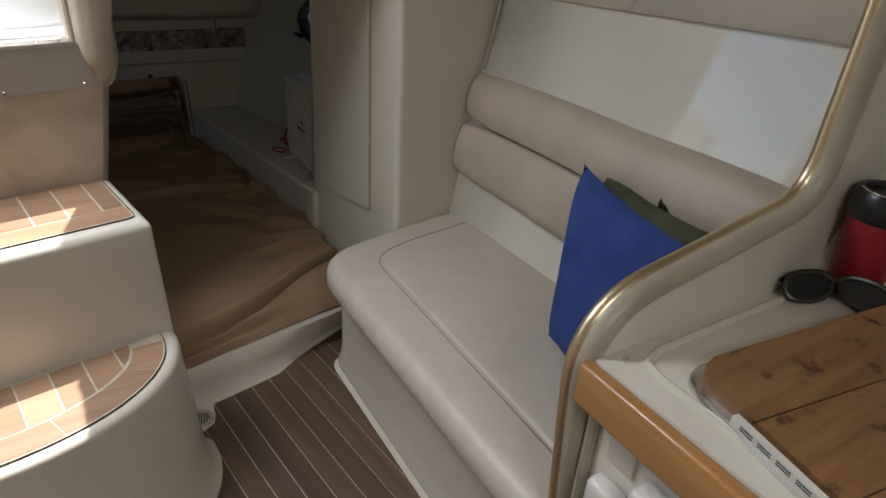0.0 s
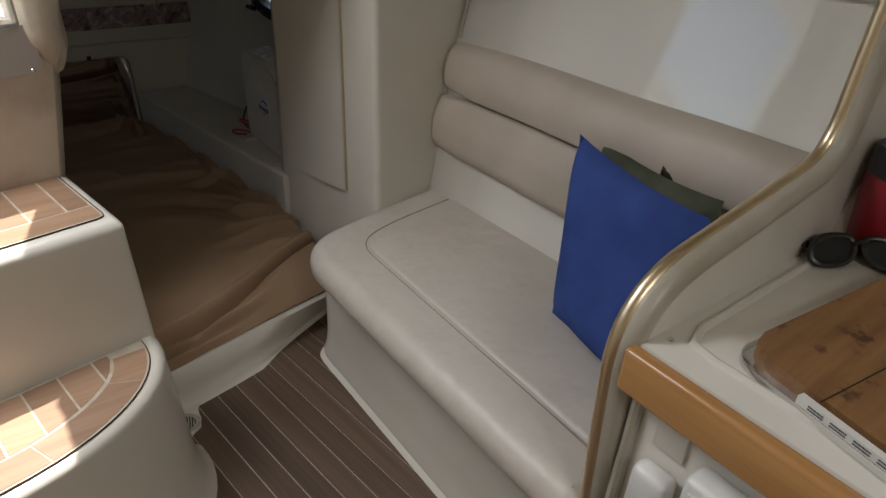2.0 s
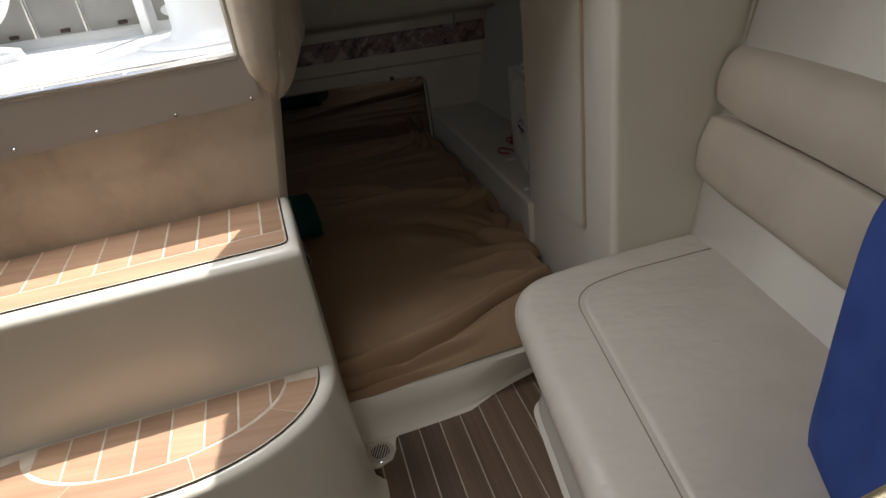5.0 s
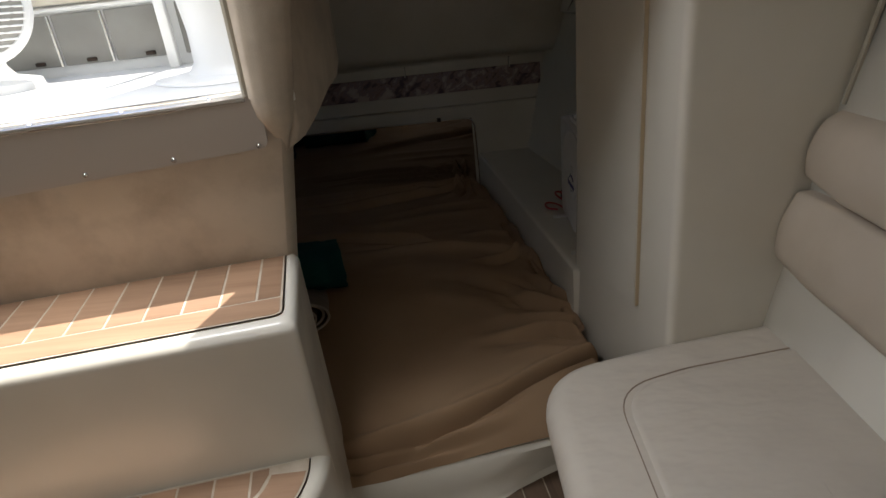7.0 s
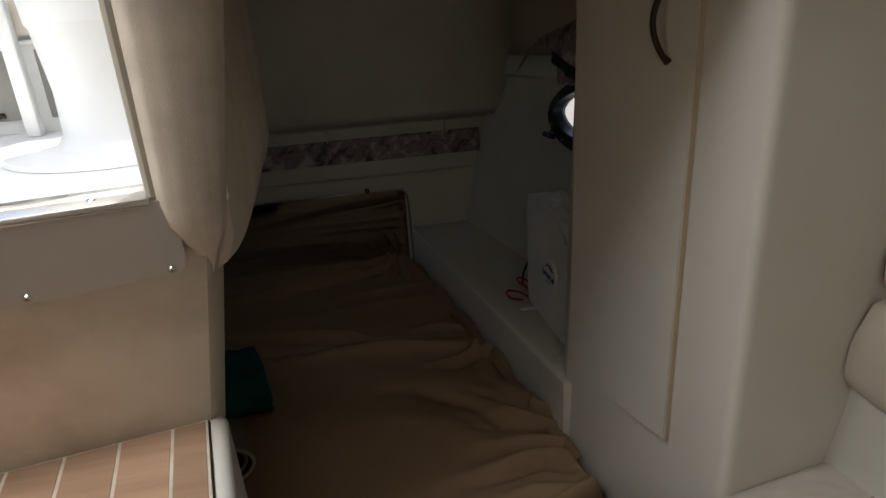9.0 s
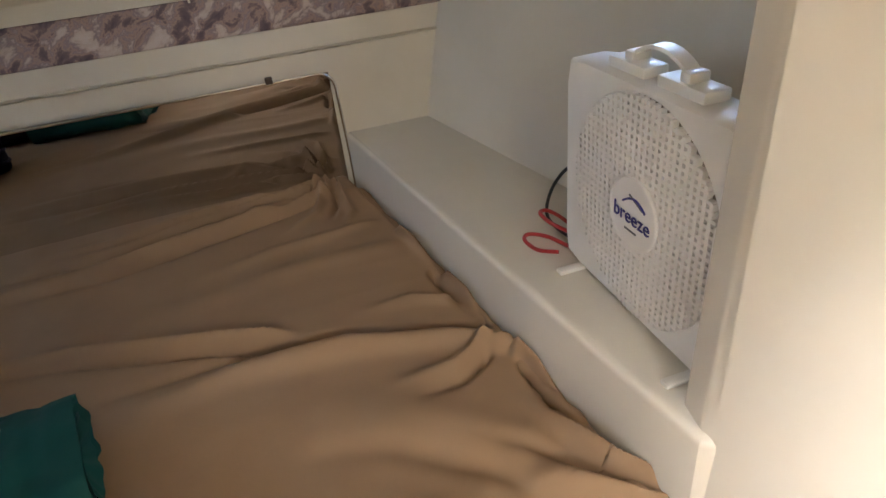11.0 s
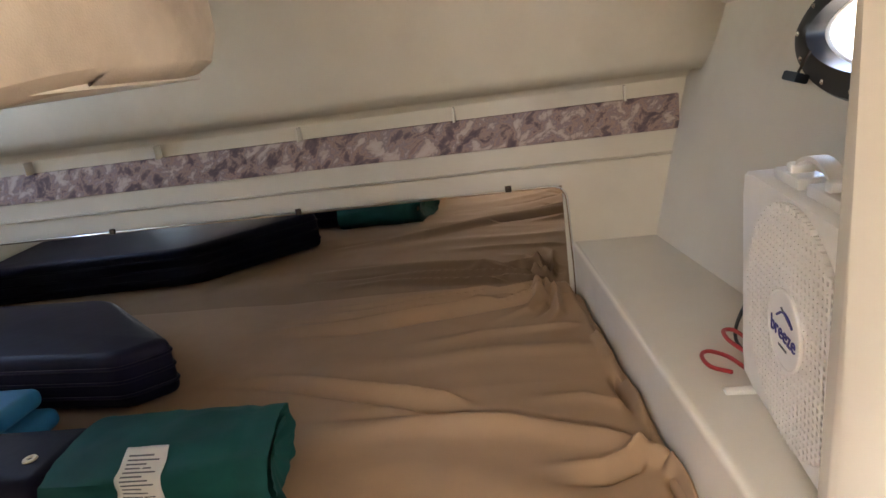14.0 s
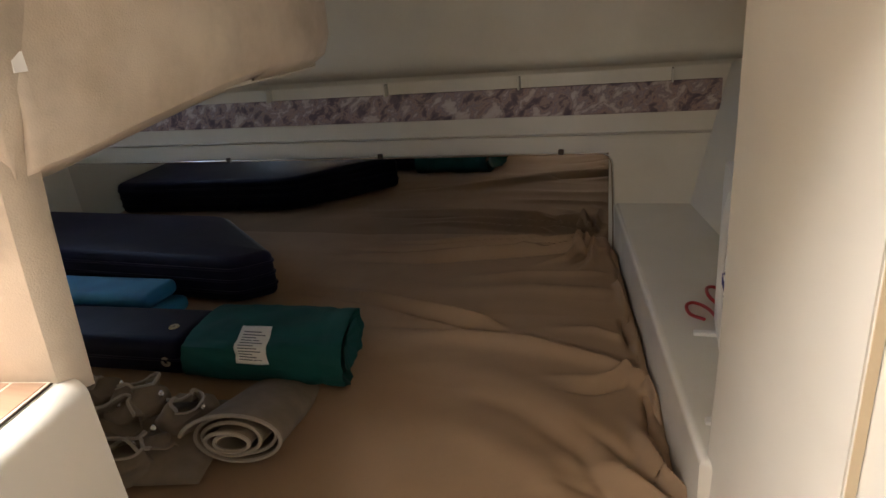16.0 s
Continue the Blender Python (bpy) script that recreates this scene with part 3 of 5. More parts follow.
# upper tread: short planks across with a long nosing plank
tread = part("tread", prism(rounded([(-0.73, 0.032), (-0.016, 0.032), (-0.018, 0.284), (-0.73, 0.284)], [0, 0.016, 0, 0], 5), 0.7195, 0.7236, m=STEPS), WHITELINE, steps, "pale caulked tread base")
part("tread_edge", tube([S(-0.73, 0.031, 0.7225), S(-0.032, 0.031, 0.7225), S(-0.018, 0.036, 0.7225), S(-0.014, 0.05, 0.7225), S(-0.016, 0.282, 0.7225)], 0.0013, 6), BRONZE, steps, "thin dark tread edge")
seams = [-0.0185] + [-0.0645 - 0.0677 * k for k in range(11)]
for ua, ub in zip(seams, seams[1:]):
    tread_piece([(ub + 0.0022, 0.1), (ua - 0.0022, 0.1), (ua - 0.0022, 0.281), (ub + 0.0022, 0.281)], 0.7205, tread)
tread_piece(rounded([(-0.72, 0.036), (-0.020, 0.036), (-0.020, 0.0955), (-0.72, 0.0955)], [0, 0.014, 0, 0], 5), 0.7205, tread)

# lower tread: planks inside a curved nosing band
ins = lambda g: [p for p in d_shape(-0.36, 0.362, 0.256, -0.012, -g)]
tread2 = part("tread", prism(ins(0.026), 0.4255, 0.4296, m=STEPS), WHITELINE, steps, "pale caulked curved tread base")
part("tread_edge", tube([S(*p, 0.4285) for p in ins(0.025)], 0.0014, 6), BRONZE, steps, "thin dark curved tread edge")
outer, inner = ins(0.030), ins(0.094)
for a, b in ((1, 5), (5, 12), (12, 19), (19, 27)):
    o, q = outer[a:b + 1], inner[a:b + 1]
    o[0] = tuple(Vector(o[0]).lerp(Vector(o[1]), 0.07))
    q[0] = tuple(Vector(q[0]).lerp(Vector(q[1]), 0.07))
    tread_piece(o + q[::-1], 0.4265, tread2)


def inside_v(u):
    a, b = 0.362 - 0.0985, 0.256 - 0.0985
    k = min(1, abs((u + 0.36) / a))
    return -0.012 - b * math.sqrt(max(0, 1 - k * k))


seams = [-0.0965] + [-0.1315 - 0.0667 * k for k in range(8)]
for ua, ub in zip(seams, seams[1:]):
    ua, ub = ua - 0.0022, ub + 0.0022
    um = (ua + ub) / 2
    tread_piece([(ub, -0.016), (ub, min(-0.02, inside_v(ub))), (um, min(-0.02, inside_v(um))), (ua, min(-0.02, inside_v(ua))), (ua, -0.016)], 0.4265, tread2)

# stainless plate under the sill
plate = thing("kick_plate", "brushed stainless kick plate screwed below the hatch sill", "metal plate")
out = rounded([(-0.72, 0.938), (0.004, 0.967), (0.006, 1.06), (-0.72, 1.06)], [0, 0.014, 0, 0], 5)
bm = bmesh.new()
f = [bm.verts.new(S(p[0], 0.2485, p[1])) for p in out]
b2 = [bm.verts.new(S(p[0], 0.2515, p[1])) for p in out]
bm.faces.new(f)
for i in range(len(f)):
    bm.faces.new((f[i], f[(i + 1) % len(f)], b2[(i + 1) % len(f)], b2[i]))
part("sheet", bm, PLATE, plate, smooth=False)
part("lip", box((-0.72, 0.2465, 1.056), (-0.02, 0.33, 1.0655), 0.002, 2, m=STEPS), STEEL, plate, "bent stainless lip over the sill")
for k in range(5):
    part("screw", lathe([(0, 0.0035), (0.003, 0.003), (0.0055, 0.0), (0.0055, -0.003)], 14, m=STEPS @ pose(-0.014 - 0.158 * k, 0.2485, 0.972 - 0.003 * k, 90, 0, 0)), CHROME, plate)
    part("screw", lathe([(0, 0.0035), (0.003, 0.003), (0.006, 0.0), (0.006, -0.003)], 14, m=STEPS @ pose(-0.085 - 0.158 * k, 0.275, 1.0655, 0, 0, 0)), CHROME, plate)

# floor drain
drain = thing("floor_drain", "round chrome floor drain in a cream corner pad", "drain")
pad = [(0.30, 1.66), (0.30, 1.50), (0.37, 1.50), (0.405, 1.505), (0.44, 1.525), (0.452, 1.56), (0.452, 1.60), (0.475, 1.625), (0.52, 1.64), (0.52, 1.68)]
part("pad", prism(pad, -0.003, 0.007, 0.004, 2, top_only=True), GEL, drain)
part("rim", lathe([(0.025, 0.0), (0.026, 0.002), (0.036, 0.002), (0.038, 0.0)], 28, m=pose(0.408, 1.553, 0.0075)), CHROME, drain)
part("well", lathe([(0.0, 0.0005), (0.0255, 0.0005)], 24, m=pose(0.408, 1.553, 0.0072)), BLACK, drain)
for k in range(-3, 4):
    w = math.sqrt(0.0255 ** 2 - (0.007 * k) ** 2)
    part("slat", box((-w, 0.007 * k - 0.0018, 0.0), (w, 0.007 * k + 0.0018, 0.0016), m=pose(0.408, 1.553, 0.0082, 0, 0, 75)), CHROME, drain)

# ---- locker beside the berth ----
locker = thing("hanging_locker", "tall cream laminate hanging locker beside the settee", "locker")
LX = rounded([(1.098, 1.660), (1.074, 1.79), (1.000, 2.103), (1.008, 2.145), (1.50, 2.20), (1.62, 1.72)], [0.02, 0, 0.004, 0.004, 0, 0], 8)
bm = prism(LX, 0.0, CEIL)
for v in bm.verts:
    if v.co.y > 2.0:
        v.co.x += 0.027 * (v.co.z - 0.85)
part("body", bm, GEL, locker)
DOOR = pose(1.068, 1.795, 0, 0, 0, 103.7)            # x along the door towards aft, y out of it
dm = [(0.002, 0.458), (0.302, 0.458), (0.302, 1.305), (0.002, 1.305)]
bm = bmesh.new()
pts = rounded(dm, 0.006, 3)
fr = [bm.verts.new(DOOR @ Vector((p[0], 0.006, p[1]))) for p in pts]
bk = [bm.verts.new(DOOR @ Vector((p[0], -0.004, p[1]))) for p in pts]
top = bm.faces.new(fr)
for i in range(len(fr)):
    bm.faces.new((fr[i], fr[(i + 1) % len(fr)], bk[(i + 1) % len(fr)], bk[i]))
bmesh.ops.bevel(bm, geom=list(top.edges), offset=0.002, segments=2, affect="EDGES")
EDGE = mat("raw_ply_edge", (0.56, 0.45, 0.30), 0.6)
door = part("door", bm, GEL, locker, "flush cream locker door")
part("door_edge", box((-0.0006, -0.004, 0.46), (0.0006, 0.005, 1.303), m=DOOR), EDGE, locker, "tan plywood edge of the door")
arc = [DOOR @ Vector((0.056 + 0.015 * math.sin(math.pi * k / 12), 0.008 + 0.022 * math.sin(math.pi * k / 12) ** 0.7, 1.150 + 0.125 * k / 12)) for k in range(13)]
part("handle", tube(arc, [0.0065 if k in (0, 12) else 0.0048 for k in range(13)], 10, flat=1.3), BRONZE, door, "curved dark bronze pull handle")

# ---- settee ----
settee = thing("settee", "built-in settee with pale beige vinyl cushions on a cream base", "settee")
bp = rounded([(0.872, 0.55), (0.872, 1.632), (1.36, 1.70), (1.36, 0.55)], [0, 0.07, 0, 0], 8)
bm = bmesh.new()
loft([[(p[0] - (g if p[0] < 1.3 else 0), p[1] + (g * 0.6 if p[1] > 1.5 else 0), z) for p in bp] for z, g in ((0.0, 0.026), (0.012, 0.013), (0.03, 0.013), (0.06, 0.005), (0.11, 0.001), (0.2, 0.0), (0.36, 0.0), (0.39, 0.0))], bm, closed=True)
part("base", bm, GEL, settee, "cream moulded base with a flared foot")
sp = rounded([(0.797, 0.545), (0.797, 1.60), (1.09, 1.668), (1.39, 1.715), (1.40, 0.545)], [0.05, 0.13, 0.06, 0.055, 0.055], 9)


def cushion_mesh(pts, z0, z1, r, n=6, crown=0.006):
    bm = bmesh.new()
    c0 = Vector((sum(p[0] for p in pts) / len(pts), sum(p[1] for p in pts) / len(pts)))

    def inset(d):
        out = []
        k = len(pts)
        for i in range(k):
            p, a, b = Vector(pts[i]), Vector(pts[i - 1]), Vector(pts[(i + 1) % k])
            t = (b - a).normalized()
            nrm = Vector((t.y, -t.x))
            if nrm.dot(c0 - p) < 0:
                nrm = -nrm
            out.append(p + nrm * d)
        return out
    rows = []
    for k in range(n + 1):
        a = math.pi / 2 * k / n
        rows.append([(*q, z0 + r - r * math.cos(a)) for q in inset(r - r * math.sin(a))])
    for k in range(n + 1):
        a = math.pi / 2 * k / n
        rows.append([(*q, z1 - r + r * math.sin(a)) for q in inset(r - r * math.cos(a))])
    for s, h in ((0.8, 0.5), (0.5, 0.85), (0.2, 1.0)):
        base = inset(r)
        rows.append([(*(c0 + (q - c0) * s), z1 + crown * h) for q in base])
    loft(rows, bm, closed=True)
    bm.verts.ensure_lookup_table()
    bm.faces.new(bm.verts[-len(pts):])
    bm.faces.new(bm.verts[:len(pts)])
    return bm


cushion = part("seat_cushion", cushion_mesh(sp, 0.352, 0.452, 0.045), SEATV, settee, "pale beige vinyl seat cushion")
ip = rounded([(0.925, 0.56), (0.945, 1.50), (1.10, 1.545), (1.36, 1.582), (1.37, 0.56)], [0.02, 0.09, 0.02, 0.02, 0.02], 7)
part("panel", cushion_mesh(ip, 0.43, 0.461, 0.016, 5, 0.005), SEATV, cushion, "smooth inset top panel")
welt = [(p[0] - 0.004, p[1], 0.4545) for p in rounded([(0.925, 0.587), (0.940, 1.503), (1.10, 1.549), (1.335, 1.583)], [0, 0.09, 0.02, 0], 8)]
part("piping", tube([(x, y, 0.354) for x, y in rounded([(0.845, 0.60), (0.845, 1.56), (1.08, 1.617)], [0, 0.1, 0], 8)], 0.006, 8), SEATV, cushion, "pale piping along the lower edge")
# thin brown tube whose colour is the shade in the groove
GROOVE_SHADE = mat("brown_groove_shade", (0.26, 0.2, 0.15), 0.7)
part("welt", tube(welt, 0.0022, 6), GROOVE_SHADE, cushion, "dark line for the shade in the groove round the panel")

# backrest: white kick panel is the wall; two padded rolls lie on it


def roll(prof, y0, y1, name):
    n = 22
    rows = []
    for i in range(n + 1):
        y = lerp(y0, y1, i / n)
        e = min(i, n - i) / n
        s = smooth01(e * n / 2.0)
        dx = 0.008 * (1.69 - y)
        cx = sum(p[0] for p in prof) / len(prof) + 0.02
        cz = sum(p[1] for p in prof) / len(prof)
        rows.append([(cx + (p[0] - cx) * (0.86 + 0.14 * s) + dx, y, cz + (p[1] - cz) * (0.90 + 0.10 * s) + 0.0016 * math.sin(11 * y + 40 * p[1])) for p in prof])
    bm = loft(rows, closed=True)
    bm.verts.ensure_lookup_table()
    k = len(prof)
    bm.faces.new(bm.verts[:k])
    bm.faces.new(bm.verts[-k:])
    return part(name, bm, VINYL, settee, "padded beige vinyl back roll")


lowp = rounded([(1.352, 0.583), (1.309, 0.615), (1.312, 0.70), (1.347, 0.774), (1.40, 0.774), (1.375, 0.585)], [0.012, 0.028, 0.03, 0.012, 0, 0], 6)
upp = rounded([(1.350, 0.781), (1.342, 0.84), (1.372, 0.915), (1.43, 0.932), (1.46, 0.905), (1.40, 0.78)], [0.014, 0.03, 0.034, 0.02, 0.008, 0], 6)
roll(lowp, 1.683, 0.30, "backrest_lower_roll")
roll(upp, 1.683, 0.30, "backrest_upper_roll")
part("piping", tube([(side_x(1.688, z) - 0.004, 1.686, z) for z in (0.462, 0.55, 0.60)], 0.004, 6), VINYL, settee)
tagged(place("trim_corner_piping", tube([(side_x(1.69, z) - 0.006, 1.684, z) for z in (0.93, 1.1, 1.4, CEIL)], 0.006, 6), CAPM), "pale piping in the corner behind the settee", "trim", kind="structure")


# ---- partition between settee and galley ----
PY = 0.541
edge_line = rounded([(0.889, 0.0), (0.817, 0.877), (1.305, 0.969), (1.317, 1.30), (1.258, CEIL)], [0, 0.12, 0.085, 0.1, 0], 12)
pp = [(1.95, 0.0)] + edge_line + [(1.95, CEIL)]
bm = bmesh.new()
A = [bm.verts.new((p[0], PY - 0.022, p[1])) for p in pp]
B = [bm.verts.new((p[0], PY + 0.022, p[1])) for p in pp]
bm.faces.new(A)
bm.faces.new(B[::-1])
for i in range(len(pp)):
    bm.faces.new((A[i], A[(i + 1) % len(pp)], B[(i + 1) % len(pp)], B[i]))
tagged(place("wall_galley_partition", bm, GEL), "cream partition between settee and galley", "wall", kind="structure")
cap = thing("partition_capping", "grey-beige capping with a gold strip round the partition edge", "capping", kind="structure")
part("moulding", tube([(p[0], PY, p[1]) for p in edge_line], 0.023, 12, flat=1.0), CAPM, cap)


def offset_line(pts, d):
    out = []
    for i in range(len(pts)):
        a, b = Vector(pts[max(0, i - 1)]), Vector(pts[min(len(pts) - 1, i + 1)])
        t = (b - a).normalized()
        out.append(Vector(pts[i]) + Vector((-t.y, t.x)) * d)
    return out


part("gold_strip", tube([(p.x, PY + 0.011, p.y) for p in offset_line(edge_line, 0.0155)], 0.0125, 12), GOLD, cap, "worn gold strip")
part("gold_seam", tube([(p.x, PY + 0.0205, p.y) for p in offset_line(edge_line, 0.0135)], 0.0016, 6), BRONZE, cap, "thin dark line beside the gold")

# ---- galley ----
CT = 0.82
counter = thing("galley_counter", "cream galley worktop with a varnished wood edge", "counter")
part("worktop", prism(rounded([(0.822, -1.2), (0.822, PY - 0.02), (1.75, PY - 0.02), (1.75, -1.2)], 0), CT - 0.03, CT, 0.004, 2, top_only=True), GEL, counter)
part("raised_rim", tube([(0.872, -1.2, CT), (0.872, 0.44, CT), (0.88, 0.478, CT), (0.92, 0.492, CT), (1.5, 0.497, CT)], 0.007, 8), GEL, counter, "moulded drip ridge")
part("wood_edge", box((0.797, -1.2, CT - 0.075), (0.822, PY - 0.012, CT - 0.002), 0.008, 3), FASCIA, counter, "varnished orange-brown wood edge")
part("screw", lathe([(0, 0.002), (0.004, 0.0015), (0.005, 0)], 12, m=pose(0.862, 0.502, CT + 0.001)), CHROME, counter)
cab = thing("galley_cabinet", "cream galley cabinet front under the counter", "cabinet")
part("front", box((0.836, -1.2, 0.0), (0.85, PY - 0.02, CT - 0.03), 0.002), GEL, cab)
part("post", tube([(0.833, PY - 0.035, 0.0), (0.833, PY - 0.035, CT - 0.075)], 0.010, 8), CAPM, cab, "grey-beige corner moulding")
outlet = thing("power_adapter", "white multi-outlet adapter plugged in under the counter", "power adapter")
part("body", box((0.79, 0.30, 0.585), (0.836, 0.395, 0.70), 0.010, 3), WHITE, outlet)
for k in range(2):
    for j in range(2):
        y, z = 0.325 + 0.045 * j, 0.615 + 0.05 * k
        part("socket", box((0.7885, y - 0.014, z - 0.014), (0.7905, y + 0.014, z + 0.014), 0.0008, 1), WHITE, outlet)
        for dy in (-0.006, 0.006):
            part("slot", box((0.7875, y + dy - 0.0012, z - 0.004), (0.789, y + dy + 0.0012, z + 0.006)), BLACK, outlet)
        part("slot", box((0.7875, y - 0.002, z - 0.011), (0.789, y + 0.002, z - 0.0075)), BLACK, outlet)
box2 = thing("wall_charger", "small white charger box under the counter", "charger")
part("body", box((0.80, 0.415, 0.545), (0.836, 0.475, 0.64), 0.012, 3), WHITE, box2)
sw = thing("wall_switch_plate", "small cream switch plate under the counter", "switch plate")
part("plate", box((0.830, 0.42, 0.668), (0.838, 0.47, 0.735), 0.003, 2), GEL, sw)

board = thing("cutting_board", "worn brown wooden cutting board over the stove", "cutting board")
BM = pose(0.902, 0.426, CT, 0, 0, -8)
bo = rounded([(0.0, 0.0), (-0.03, -0.62), (0.56, -0.62), (0.50, 0.015)], [0.05, 0.04, 0.05, 0.06], 8)
part("rim", prism([(p[0] * 1.0 - 0.012 if p[0] < 0.25 else p[0] + 0.012, p[1] + (0.01 if p[1] > -0.3 else -0.01)) for p in bo], 0.001, 0.012, 0.004, 2, m=BM, top_only=True), CHROME, board, "polished steel stove rim")
slab = part("slab", prism(bo, 0.012, 0.0315, 0.003, 2, m=BM, top_only=True), BOARDW, board)
for k in range(4):
    yy = -0.115 - 0.125 * k
    part("joint", box((-0.012 - 0.006 * k, yy - 0.0008, 0.0305), (0.53, yy + 0.0008, 0.0319), m=BM @ pose(0, 0, 0, 0, 0, 0)), BRONZE, board)
part("label", box((-0.0175, -0.36, 0.0165), (-0.0075, -0.095, 0.0285), m=BM @ pose(0, 0, 0, 0, 0, -2.6)), PAPER, board, "white label strip on the edge")
for k in range(7):
    for j in range(2):
        part("print_bar", box((-0.0185, -0.13 - 0.028 * k, 0.0195 + 0.004 * j), (-0.0172, -0.11 - 0.028 * k, 0.0212 + 0.004 * j), m=BM @ pose(0, 0, 0, 0, 0, -2.6)), INK, board)

cup = thing("travel_tumbler", "dark red travel tumbler with a black lid", "tumbler", at=(1.380, 0.456, CT))
part("body", lathe([(0, 0), (0.044, 0), (0.047, 0.004), (0.055, 0.13), (0.055, 0.142), (0, 0.142)], 32), RED, cup)
lid = part("lid", lathe([(0.0, 0.180), (0.042, 0.180), (0.044, 0.188), (0.053, 0.188), (0.0565, 0.182), (0.059, 0.147), (0.055, 0.14), (0.0, 0.141)], 32), BLACK, cup, "black screw lid")
part("lid_ring", tube([(0.0485 * math.cos(a), 0.0485 * math.sin(a), 0.1885) for a in [2.3 + 0.12 * k for k in range(20)]], 0.0018, 6), CHROME, lid, "thin pale arc along the lid rim")

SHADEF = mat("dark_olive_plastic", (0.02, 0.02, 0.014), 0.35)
shades = thing("sunglasses", "dark tinted sunglasses lying on the counter", "sunglasses", at=(1.300, 0.452, CT))
SG = pose(0, 0, 0.0, 0, 0, -45) @ Matrix.Scale(1.22, 4)
for s in (-1, 1):
    ring = []
    for k in range(24):
        a = 2 * math.pi * k / 24
        ex, ez = math.cos(a), math.sin(a)
        q = Vector((s * 0.037 + 0.031 * (abs(ex) ** 0.8) * (1 if ex > 0 else -1), -0.010 * (s * ex) - 0.006 + 0.016 * ez, 0.021 + 0.014 * (abs(ez) ** 0.8) * (1 if ez > 0 else -1) - 0.003 * s * ex))
        ring.append(SG @ q)
    rim = part("rim", tube(ring, 0.0055, 8, closed=True), SHADEF, shades, "dark olive plastic rim")
    bm = bmesh.new()
    bm.faces.new([bm.verts.new(p) for p in ring])
    part("lens", bm, BLACK, rim, "dark glossy lens")
    fold = [Vector((s * 0.068, 0.0, 0.020)), Vector((s * 0.067, 0.016 + 0.004 * s, 0.016)), Vector((s * 0.02, 0.026 + 0.005 * s, 0.012)), Vector((-s * 0.035, 0.026 + 0.005 * s, 0.010)), Vector((-s * 0.062, 0.020 + 0.005 * s, 0.009))]
    arm = spline([SG @ p for p in fold], 4)
    part("temple", tube(arm, [0.005] * len(arm), 8, flat=0.6), SHADEF, shades)
part("bridge", tube([SG @ Vector((-0.009, 0.002, 0.028)), SG @ Vector((0, 0.007, 0.032)), SG @ Vector((0.009, 0.002, 0.028))], 0.0038, 8), SHADEF, shades)

# ---- pillows on the settee ----
def pillow(w, h, t, m, n=20, sag=0.0):
    def side(sg):
        def fn(u, v):
            x, y = (u - 0.5) * 2, (v - 0.5) * 2
            pinch = 1 - 0.07 * (1 - abs(x) ** 2) * abs(y) ** 4 - 0.0
            pinch2 = 1 - 0.07 * (1 - abs(y) ** 2) * abs(x) ** 4
            b = max(0.0, (1 - x ** 4) * (1 - y ** 4)) ** 0.55
            wr = 0.004 * math.sin(7 * x + 3 * y) * b
            return m @ Vector((x * w / 2 * pinch2, y * h / 2 * pinch, sg * (t / 2 * b + wr * sg) + sag * (1 - y) * x))
        return fn
    bm = surface(side(1), n, n)
    surface(side(-1), n, n, bm)
    bmesh.ops.remove_doubles(bm, verts=bm.verts, dist=0.0008)
    return bm


blue = thing("blue_pillow", "royal blue canvas pillow leaning on the settee back", "pillow")
green = thing("green_pillow", "olive green cloth pillow behind the blue one", "pillow")


def axes(origin, ux, vy):
    u, v = Vector(ux).normalized(), Vector(vy)
    v = v.normalized()
    w = u.cross(v).normalized()
    return Matrix((( u.x, v.x, w.x, origin[0]), (u.y, v.y, w.y, origin[1]), (u.z, v.z, w.z, origin[2]), (0, 0, 0, 1)))


part("cover", pillow(0.42, 0.43, 0.11, axes((1.186, 0.8125, 0.645), (-0.085, -0.39, -0.014), (0.147, 0.125, 0.364))), BLUE, blue)
part("cover", pillow(0.36, 0.38, 0.10, axes((1.272, 0.835, 0.655), (-0.06, -0.39, 0.0), (0.147, 0.10, 0.364))), OLIVE, green)
bm = pillow(0.10, 0.07, 0.03, axes((1.37, 0.885, 0.822), (-0.06, -0.39, -0.05), (0.09, 0.03, 0.384)), 8)
part("flap", bm, BRONZE, green, "dark brown tab")

# ---- berth: mattress with sheet ----
def ridge(x, y, pts, w, h):
    best, along = 9.0, 0.0
    for i, ((x0, y0), (x1, y1)) in enumerate(zip(pts, pts[1:])):
        dx, dy = x1 - x0, y1 - y0
        t = max(0, min(1, ((x - x0) * dx + (y - y0) * dy) / (dx * dx + dy * dy)))
        d = math.hypot(x - x0 - t * dx, y - y0 - t * dy)
        if d < best:
            best, along = d, (i + t) / (len(pts) - 1)
    if best > 3.5 * w:
        return 0.0
    w = w * (0.75 + 0.7 * along)
    return h * math.exp(-(best / w) ** 2) * smooth01((along + 0.02) / 0.14) * smooth01((1 - along) / 0.6)


